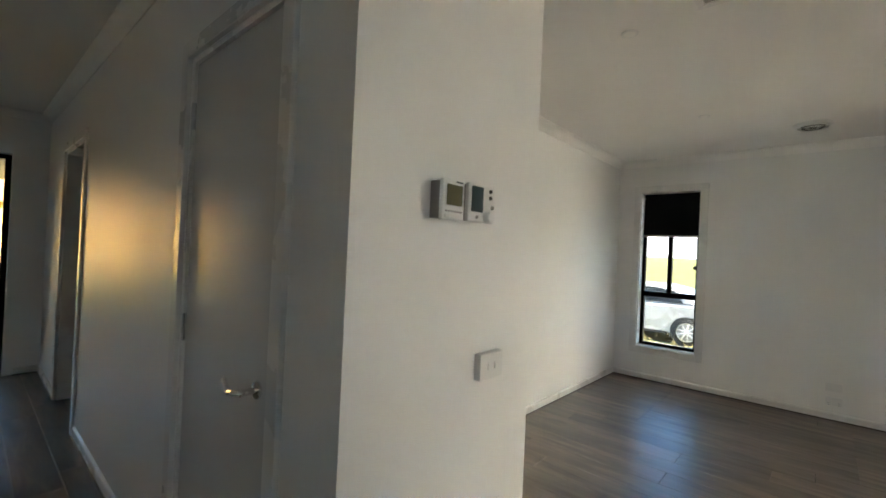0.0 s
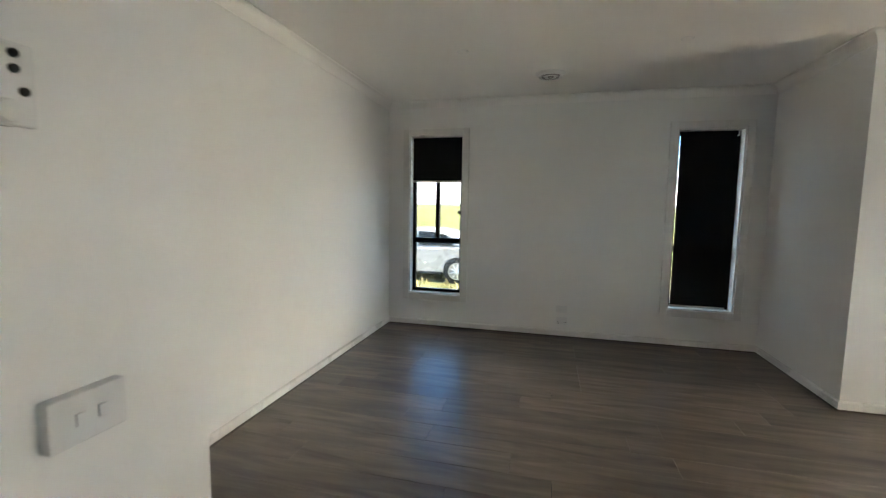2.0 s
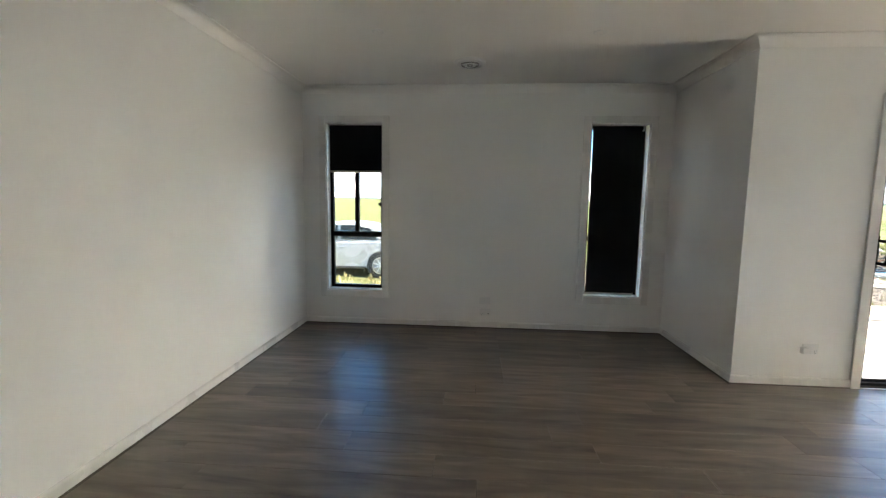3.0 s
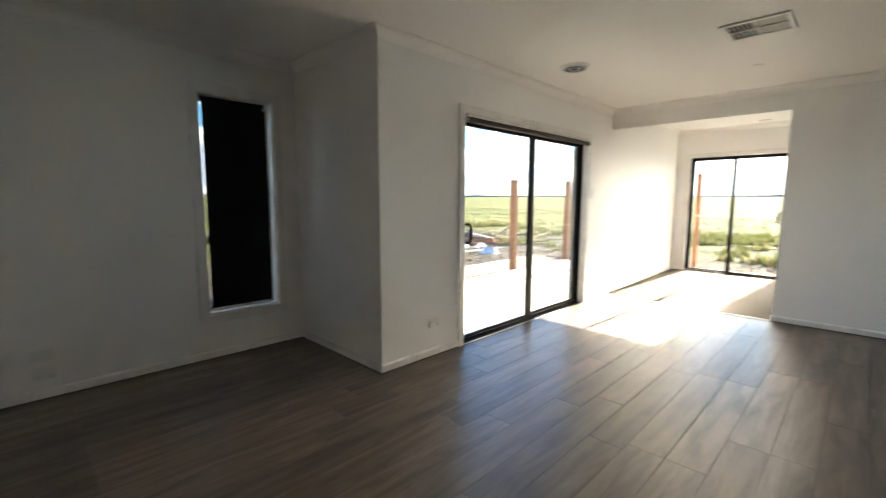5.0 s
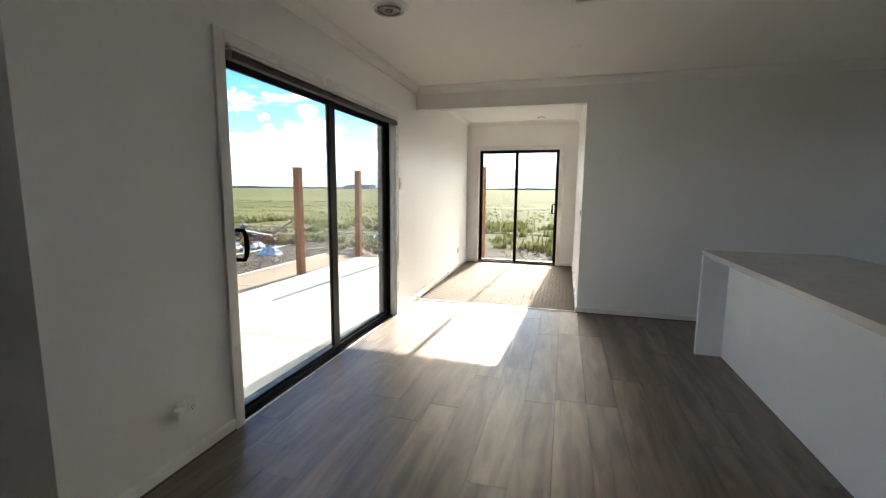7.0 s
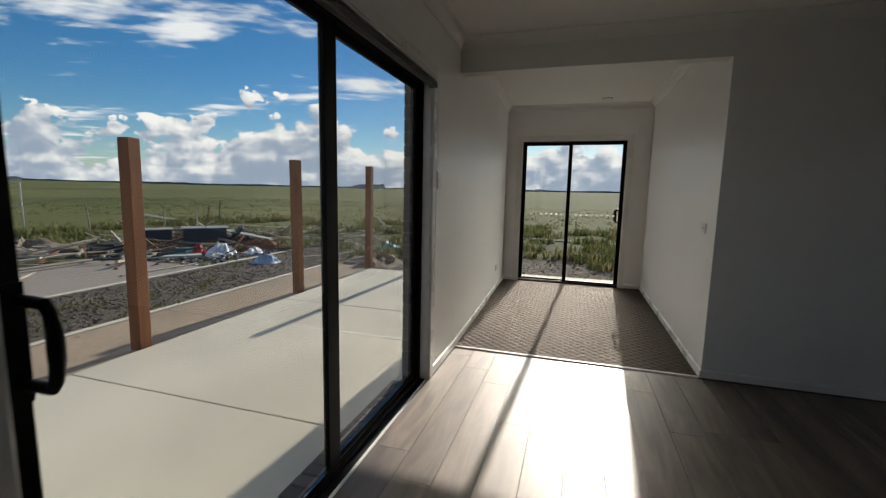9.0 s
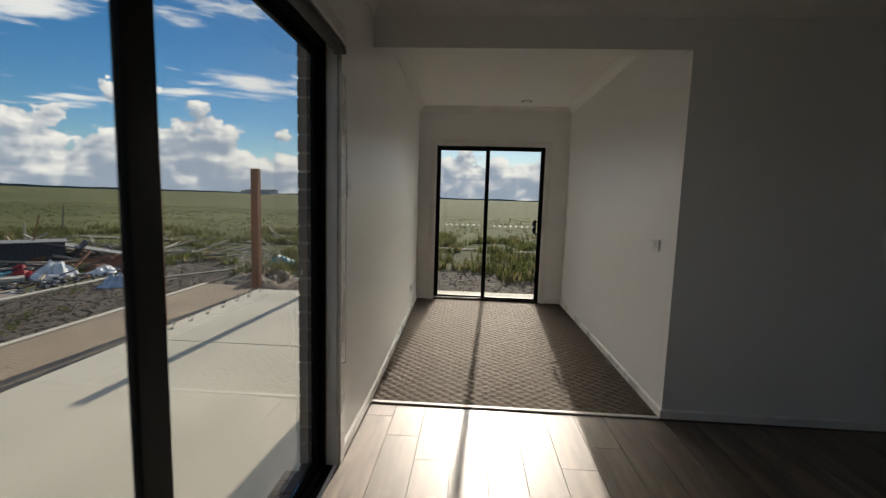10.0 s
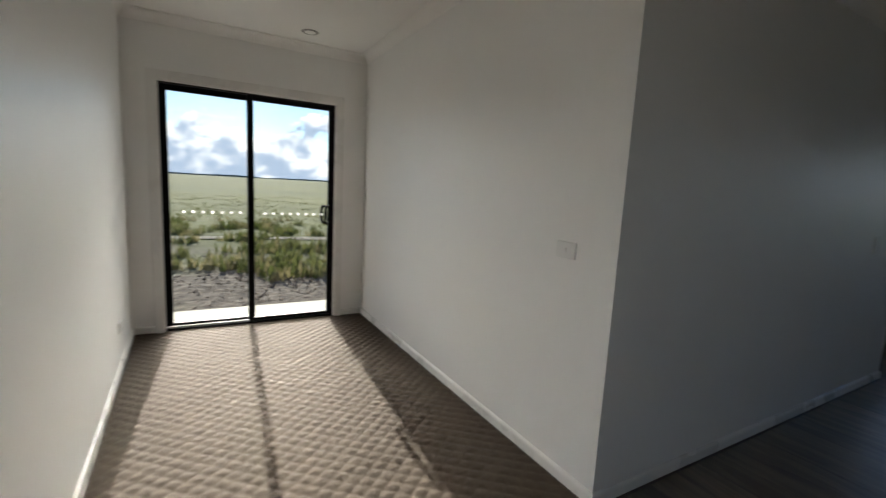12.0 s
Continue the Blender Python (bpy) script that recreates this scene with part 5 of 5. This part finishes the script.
rnd = random.Random(8)
for k in range(30):
    x, y = 11.0 + rnd.uniform(-2.6, 4.5), 15.4 + rnd.uniform(-2.2, 2.4)
    slab_thing("timber_offcut", x, y, GB + rnd.uniform(0.02, 0.16), rnd.uniform(0.9, 2.4), 0.09, 0.035, (rnd.uniform(-6, 6), rnd.uniform(-7, 7), rnd.uniform(-70, 30)), PALE_WOOD, "weathered pine offcut lying in the rubble", "timber", "timber offcuts")
for x, y, l, a in ((14.3, 12.0, 2.6, -52), (13.9, 11.6, 2.2, -35), (15.3, 13.2, 1.9, -45), (15.4, 13.5, 1.9, -44), (14.8, 11.0, 1.7, -20), (9.6, 11.75, 1.6, -4), (12.6, 9.9, 1.5, -30)):
    slab_thing("timber_offcut", x, y, GB + 0.03, l, 0.09, 0.04, (0, 0, a), PALE_WOOD, "straight pale timber length on the ground", "timber", "timber offcuts")
heap("plastic_heap", 11.9, 12.55, 0.42, 0.24, PLASTIC_FILM, "crumpled heap of white plastic film", "plastic sheet", 1, 0.8)
heap("plastic_heap", 12.45, 12.0, 0.38, 0.12, PLASTIC_FILM, "low scraps of white plastic film", "plastic sheet", 2, 0.6)
heap("plastic_heap", 11.15, 10.55, 0.32, 0.2, BLUE_FILM, "crumpled pale blue plastic bag", "plastic bag", 3)
heap("tarpaulin", 11.35, 13.3, 0.6, 0.12, TEAL, "teal tarpaulin flattened on the ground", "tarpaulin", 4, 0.7)
heap("tarpaulin", 14.2, 8.9, 0.5, 0.2, TEAL, "crumpled teal tarpaulin in the weeds", "tarpaulin", 5, 0.7)
heap("red_bag", 11.6, 12.95, 0.2, 0.22, RED, "small crumpled red bag", "bag", 6)
heap("scrap_heap", 13.1, 12.3, 0.9, 0.22, RUST, "low heap of rusty scrap and twigs", "scrap", 7, 0.6, -0.7)
heap("scrap_heap", 11.9, 14.2, 0.8, 0.16, RUST, "flat heap of rusty scrap beside the box", "scrap", 9, 0.6, -0.7)
heap("soil_mound", 9.9, 16.4, 1.5, 0.26, SOIL, "low mound of brown sandy soil", "soil mound", 10, 0.8)
heap("soil_mound", 12.1, 8.3, 0.9, 0.22, SOIL, "low dark mound of clods at the slab end", "soil mound", 11, 0.7)


def stake(x, y, h, lean, mat, label):
    bm = bmesh.new()
    cyl(bm, (0, 0, -0.05), (0, 0, h), 0.03, 0.022, 8)
    ob = part("stake", bm, mat)
    ob.matrix_world = pose(x, y, GB, 0, lean, 0)
    tagged(ob, label, "stake", "survey stakes")


stake(20.4, 20.9, 1.1, 6, SLATE, "thin dark stake leaning in the grass")
stake(13.6, 19.7, 0.95, -4, PALE_WOOD, "pale timber survey stake in the weeds")
stake(14.6, 17.6, 0.85, 2, PALE_WOOD, "pale timber survey stake in the weeds")
stake(15.4, 17.0, 0.8, 0, PALE_WOOD, "pale timber survey stake in the weeds")


def mesh_fence():
    e = thing("site_fence", 12.4, 21.4, GB, "temporary wire site fence with galvanised posts", "fence")
    for k in range(4):
        bm = bmesh.new()
        cyl(bm, (11.0 - k * 2.4 + 1.7, 21.4 + k * 1.2, GB - 0.05), (11.0 - k * 2.4 + 1.7, 21.4 + k * 1.2, GB + 1.75), 0.022, seg=8)
        part("post", bm, ALU, e)
    for z in (0.15, 0.95, 1.7):
        bm = bmesh.new()
        cyl(bm, (12.7, 21.4, GB + z), (5.5, 25.0, GB + z), 0.012, seg=6)
        part("rail", bm, ALU, e)


mesh_fence()


def tufts(name, spots, mat, label, seed, h0, h1, blades=6):
    """Many grass blades in clumps, as one object."""
    r = np.random.RandomState(seed)
    n = len(spots)
    P = np.repeat(np.array(spots), blades, 0)
    m = len(P)
    a = r.uniform(0, 2 * np.pi, m)
    h = r.uniform(h0, h1, m) * np.repeat(r.uniform(0.6, 1.3, n), blades)
    w = h * r.uniform(0.05, 0.11, m) + 0.006
    lean = r.uniform(0.15, 0.7, m) * h
    base = P[:, :3] + np.stack([r.normal(0, 0.06, m), r.normal(0, 0.06, m), np.zeros(m)], -1)
    side = np.stack([-np.sin(a), np.cos(a), np.zeros(m)], -1) * w[:, None]
    out = np.stack([np.cos(a), np.sin(a), np.zeros(m)], -1)
    up = np.array([0, 0, 1.0])
    v = np.stack([base - side, base + side, base + out * (lean * 0.4)[:, None] + up * (h * 0.65)[:, None] + side * 0.7, base + out * (lean * 0.4)[:, None] + up * (h * 0.65)[:, None] - side * 0.7, base + out * lean[:, None] + up * h[:, None]], 1).reshape(-1, 3)
    i = np.arange(m)[:, None] * 5
    faces = [tuple(q) for q in (i + np.array([0, 1, 2, 3])).tolist()] + [tuple(q) for q in (i + np.array([3, 2, 4])).tolist()]
    me = bpy.data.meshes.new(name)
    me.from_pydata(v.tolist(), [], faces)
    me.materials.append(mat)
    tagged(new(name, me), label, "grass", kind="stuff")


def scatter(n, x0, x1, y0, y1, seed, keep):
    r = random.Random(seed)
    out = []
    while len(out) < n:
        x, y = r.uniform(x0, x1), r.uniform(y0, y1)
        if keep(x, y):
            out.append((x, y, ground_height(x, y) - 0.02))
    return out


def patchy(s, lim):
    return lambda x, y: noise.noise(Vector((x * s, y * s, 3.3))) > lim


def in_field(x, y):
    return (x - 6) ** 2 + (y - 4) ** 2 > 196 and not (-8 < x < 11.2 and -4 < y < 9.6) and patchy(0.35, -0.2)(x, y)


def near_site(x, y):
    inside = (-9 < x < 11.7 and -5 < y < 11.4) or (5 < x < 10.4 and y < 14.6)
    bare = x < 13.2 and y < 8
    return not inside and not bare and patchy(0.8, 0.12)(x, y)


tufts("field_grass", scatter(7000, 9, 60, -8, 60, 21, in_field), LEAF, "knee-high green grass of the open field", 31, 0.05, 0.14)
tufts("weeds", scatter(2600, 10.5, 24, 1, 22, 22, near_site), LEAF, "patchy green weeds round the building rubble", 32, 0.08, 0.30)
tufts("dry_weeds", scatter(1500, 10.5, 26, 1, 22, 23, near_site), LEAF_DRY, "dry yellow weeds among the rubble", 33, 0.08, 0.28)
tufts("strip_weeds", scatter(420, 4.5, 14.0, 9.3, 11.2, 25, patchy(1.3, 0.15)), LEAF, "small weeds in the dark strip", 35, 0.03, 0.10)
tufts("verge_grass", scatter(2600, -12, 4, 9.5, 30, 24, patchy(0.5, -0.4)), LEAF_DRY, "yellowing grass of the street verge", 34, 0.06, 0.22)


def clods(name, n, x0, x1, y0, y1, z, r0, r1, mat, label, seed):
    """Loose stones and clods as one object."""
    r = random.Random(seed)
    V, F = [], []
    ico = [(0, 0, 1), (0.9, 0, 0.3), (0.28, 0.85, 0.3), (-0.72, 0.5, 0.3), (-0.72, -0.5, 0.3), (0.28, -0.85, 0.3), (0, 0, -0.6)]
    for _ in range(n):
        x, y, s, a = r.uniform(x0, x1), r.uniform(y0, y1), r.uniform(r0, r1) * r.random() ** 0.5 + r0 * 0.4, r.uniform(0, 6.3)
        b = len(V)
        c0, s0 = math.cos(a), math.sin(a)
        for p in ico:
            q = [u * r.uniform(0.7, 1.3) * s for u in p]
            V.append((x + q[0] * c0 - q[1] * s0, y + q[0] * s0 + q[1] * c0, z + q[2] * 0.7))
        for k in range(5):
            F.append((b, b + 1 + k, b + 1 + (k + 1) % 5))
            F.append((b + 6, b + 1 + (k + 1) % 5, b + 1 + k))
    me = bpy.data.meshes.new(name)
    me.from_pydata(V, [], F)
    me.materials.append(mat)
    tagged(new(name, me), label, "stones", kind="stuff")


clods("gravel_stones", 5000, 3.2, 14.4, 9.3, 11.15, GZ + 0.03, 0.008, 0.032, GRAVEL, "dark broken stones of the gravel strip", 41)
clods("sand_clods", 350, 2.2, 11.5, 7.95, 9.1, GZ + 0.036, 0.004, 0.014, SAND, "small clods on the sandy soil", 42)
clods("site_clods", 6500, 10.6, 17.5, 2.0, 16.0, GZ - 0.005, 0.010, 0.04, SOIL, "scattered clods and stones of the site", 43)
clods("brick_rubble", 420, 9.2, 15.5, 11.6, 16.8, GZ, 0.02, 0.10, RUST, "broken brown rubble round the boxes", 45)
clods("dark_rubble", 1100, 9.8, 16.5, 11.5, 16.8, GZ, 0.02, 0.11, SLATE, "broken dark rubble round the boxes", 46)
clods("pale_litter", 520, 10.2, 16.5, 9.6, 17.0, GZ + 0.01, 0.015, 0.07, PLASTIC_FILM, "scattered pale scraps of building litter", 44)



def sticks(name, n, x0, x1, y0, y1, l0, l1, mat, label, seed):
    """Thin battens, twigs and straps thrown about, as one object."""
    r = random.Random(seed)
    V, F = [], []
    for _ in range(n):
        x, y = r.gauss((x0 + x1) / 2, (x1 - x0) / 4), r.gauss((y0 + y1) / 2, (y1 - y0) / 4)
        d = Vector((math.cos(r.uniform(0, 3.14)), math.sin(r.uniform(-1.2, 1.2)), r.uniform(-0.12, 0.30))).normalized() * r.uniform(l0, l1)
        w = r.uniform(0.012, 0.034)
        side, up = Vector((-d.y, d.x, 0)).normalized() * w, Vector((0, 0, w * 0.8))
        c = Vector((x, y, GZ + 0.02 + abs(d.z) / 2 + r.uniform(0, 0.14)))
        b = len(V)
        for e in (-0.5, 0.5):
            V += [tuple(c + d * e + q) for q in (-side - up, side - up, side + up, -side + up)]
        F += [(b, b + 1, b + 2, b + 3), (b + 7, b + 6, b + 5, b + 4)] + [(b + k, b + 4 + k, b + 4 + (k + 1) % 4, b + (k + 1) % 4) for k in range(4)]
    me = bpy.data.meshes.new(name)
    me.from_pydata(V, [], F)
    me.materials.append(mat)
    tagged(new(name, me), label, "debris", kind="stuff")


sticks("broken_battens", 150, 10.0, 15.8, 13.0, 16.8, 0.4, 1.5, PALE_WOOD, "pale broken battens strewn over the rubble", 61)
sticks("brown_sticks", 80, 9.6, 15.0, 12.6, 16.6, 0.3, 1.2, RUST, "brown sticks and rusty offcuts in the rubble", 62)
sticks("dark_sticks", 120, 10.2, 15.6, 11.8, 16.0, 0.3, 1.0, SLATE, "dark straps and sticks in the rubble", 63)
sticks("pale_lengths", 26, 13.0, 19.0, 9.0, 14.0, 0.6, 1.8, PALE_WOOD, "pale timber lengths lying among the weeds", 64)
tufts("rubble_weeds", scatter(300, 12.3, 15.0, 11.35, 12.6, 26, patchy(1.1, 0.0)), LEAF, "green weeds growing through the rubble edge", 36, 0.05, 0.18)
structure("pavement_step", boxes((X_END + 0.26, 2.9, GZ - 0.1, X_END + 0.85, 5.15, -0.05), bevel=0.008), CONCRETE, "pale concrete step outside the glazed door", "step")
post(11.5, 6.86, GZ, 1.72, 0.10, (0, 0, 0), "square treated pine post at the slab end")


def far_rim():
    """Low dark hedges and sheds along the horizon, all round."""
    r = random.Random(5)
    bm = bmesh.new()
    n, R = 420, 1100.0
    base = ground_height(1000, 0)
    top, bot, back = [], [], []
    for k in range(n):
        a = 2 * math.pi * k / n
        h = 2.2 + 3.5 * max(0.0, noise.noise(Vector((math.cos(a) * 9, math.sin(a) * 9, 0.5)))) + r.uniform(0, 1.2)
        top.append(bm.verts.new((R * math.cos(a), R * math.sin(a), base + h)))
        bot.append(bm.verts.new((R * math.cos(a), R * math.sin(a), base - 1)))
        back.append(bm.verts.new(((R + 25) * math.cos(a), (R + 25) * math.sin(a), base - 1)))
    for k in range(n):
        j = (k + 1) % n
        bm.faces.new((bot[k], bot[j], top[j], top[k]))
        bm.faces.new((top[k], top[j], back[j], back[k]))
    m = material("far_hedge", (0.12, 0.15, 0.15), 0.95, vary=0.2, scale=0.02, fine=0.2, bump=0.0, spec=0.0)
    structure("backdrop_hedge", bm, m, "low dark hedge line along the far horizon", "hedge")
    shed = material("far_shed_wall", (0.40, 0.42, 0.46), 0.8, vary=0.05, bump=0.0)
    for a, d, w, h in ((26.5, 560, 30, 5.5), (28.2, 640, 12, 4), (4.5, 800, 14, 4), (62, 800, 20, 4)):
        x, y = 4 + d * math.cos(radians(a)), 4 + d * math.sin(radians(a))
        base = ground_height(x, y) - 0.3
        e = thing("far_shed", x, y, base, "pale farm shed far across the fields", "shed", "far sheds")
        bm = boxes((x - w / 3, y - w / 2, base, x + w / 3, y + w / 2, base + h))
        part("wall", bm, shed, e)
        bm = bmesh.new()
        for s in (-1, 1):
            vs = [bm.verts.new(q) for q in ((x - w / 3 - 0.5, y - w / 2 - 0.5, base + h), (x + w / 3 + 0.5, y - w / 2 - 0.5, base + h), (x + w / 3 + 0.5, y + w / 2 + 0.5, base + h), (x - w / 3 - 0.5, y + w / 2 + 0.5, base + h), (x, y - w / 2 - 0.5, base + h + 1.4), (x, y + w / 2 + 0.5, base + h + 1.4))]
            bm.faces.new((vs[0], vs[4], vs[5], vs[3])), bm.faces.new((vs[1], vs[2], vs[5], vs[4])), bm.faces.new((vs[0], vs[1], vs[4])), bm.faces.new((vs[3], vs[5], vs[2]))
            break
        part("roof", bm, GREY_SHEET, e)


far_rim()


# Added out of view, to give the hall its orange reflection.
def orange_house_standin():
    brickm = material("orange_brick_far", (0.56, 0.33, 0.10), 0.85, vary=0.15, scale=0.8, fine=12, bump=0.2)
    tile = material("terracotta_tile", (0.40, 0.20, 0.07), 0.8, vary=0.2, scale=1, fine=10, bump=0.2)
    x0, x1, y0, y1 = -36, -25, -12, 9
    e = thing("orange_house_standin", -30, -1.5, GZ, "single-storey orange house added unseen for the hall's orange reflection", "house")
    part("wall", wall_cells("y", x1 - 0.3, x1, y0, y1, GZ, 2.6, ((-9, -7, 0.6, 2.1), (-3.6, -2.6, GZ, 1.8), (4.5, 6.5, 0.6, 2.1))), brickm, e)
    part("wall", boxes((x0, y0, GZ, x1 - 0.3, y0 + 0.3, 2.6), (x0, y1 - 0.3, GZ, x1 - 0.3, y1, 2.6), (x0, y0 + 0.3, GZ, x0 + 0.3, y1 - 0.3, 2.6)), brickm, e)
    bm = bmesh.new()
    a = [bm.verts.new(q) for q in ((x0 - 0.6, y0 - 0.6, 2.6), (x1 + 0.6, y0 - 0.6, 2.6), (x1 + 0.6, y1 + 0.6, 2.6), (x0 - 0.6, y1 + 0.6, 2.6), (-30.5, y0 + 4.5, 4.6), (-30.5, y1 - 4.5, 4.6))]
    bm.faces.new((a[0], a[1], a[4])), bm.faces.new((a[1], a[2], a[5], a[4])), bm.faces.new((a[2], a[3], a[5])), bm.faces.new((a[3], a[0], a[4], a[5])), bm.faces.new((a[3], a[2], a[1], a[0]))
    part("roof", bm, tile, e)
    for ya, yb, za, zb in ((-9, -7, 0.6, 2.1), (4.5, 6.5, 0.6, 2.1)):
        w = part("window", boxes((x1 - 0.2, ya, za, x1 - 0.14, yb, zb)), BLACK, e)
        part("pane", boxes((x1 - 0.14, ya + 0.08, za + 0.08, x1 - 0.12, yb - 0.08, zb - 0.08)), LCD_BLUE, w)
    part("door", boxes((x1 - 0.2, -3.6, GZ, x1 - 0.14, -2.6, 1.8)), TIMBER, e)


orange_house_standin()


def field_track():
    """A pale worn track that bends across the field."""
    bm = bmesh.new()
    prev = None
    for k in range(60):
        y = -14 + k * 0.75
        x = 18.6 + 0.9 * math.sin(y * 0.23) + 0.02 * (y - 4) ** 2 * 0.3
        w = 0.32 + 0.14 * noise.noise(Vector((y * 0.8, 2.0, 0)))
        row = [bm.verts.new((x - w, y, GZ + 0.03)), bm.verts.new((x, y, GZ + 0.05)), bm.verts.new((x + w, y, GZ + 0.03))]
        if prev:
            bm.faces.new((prev[0], prev[1], row[1], row[0])), bm.faces.new((prev[1], prev[2], row[2], row[1]))
        prev = row
    bmesh.ops.solidify(bm, geom=bm.faces[:], thickness=0.06)
    structure("ground_track", bm, SAND_PALE, "pale worn track across the field", "track", True)


SAND_PALE = material("pale_track_soil", (0.46, 0.41, 0.32), 0.95, vary=0.2, scale=1.5, fine=20, bump=0.5, dist=0.02)
field_track()
clods("floor_specks", 26, 0.4, 6.4, 1.6, 4.8, 0.001, 0.002, 0.005, SLATE, "tiny dark crumbs of builder's dirt on the boards", 51)
# ---- laminate boards ----


def lay_boards():
    e = tagged(new("floor"), "grey-brown wood-look laminate floor in staggered boards", "floor", kind="structure")
    W, LEN, G, T = 0.192, 1.38, 0.0022, 0.012
    shared = {}

    def board(l, w):
        key = (round(l, 3), round(w, 3))
        if key not in shared:
            bm = boxes((0, 0, 0, key[0] - G, key[1] - G, T))
            top = [q for q in bm.edges if all(abs(v.co.z - T) < 1e-6 for v in q.verts)]
            bmesh.ops.bevel(bm, geom=top, offset=0.0004, segments=1, affect="EDGES")
            shared[key] = mesh_of("plank", bm, PLANK)
        return shared[key]
    rnd = random.Random(11)
    rows = []
    y = Y_SL
    while y < Y_WIN:
        rows.append((y, min(W, Y_WIN - y), X_DIN, X_JOG))
        y += W
    y = Y_SL
    while y > Y_BACK:
        y0 = max(Y_BACK, y - W)
        if y0 > Y_TH:
            rows.append((y0, y - y0, X_DIN, X_KIT))
        elif y0 > Y_HALL_S - 0.12:
            rows.append((y0, y - y0, X_ENTRY, X_KIT if y0 > -0.3 else X_REAR))
        else:
            rows.append((y0, y - y0, X_BACK, X_REAR))
        y -= W
    for y0, w, xa, xb in rows:
        x = xa - round(rnd.random() * 6) / 6 * LEN * 0.95
        while x < xb:
            a, b = max(x, xa), min(x + LEN, xb)
            if b - a > 0.03:
                ob = new("plank", board(b - a, w))
                ob.parent = e
                ob.location = (a, y0, -T)
            x += LEN


lay_boards()
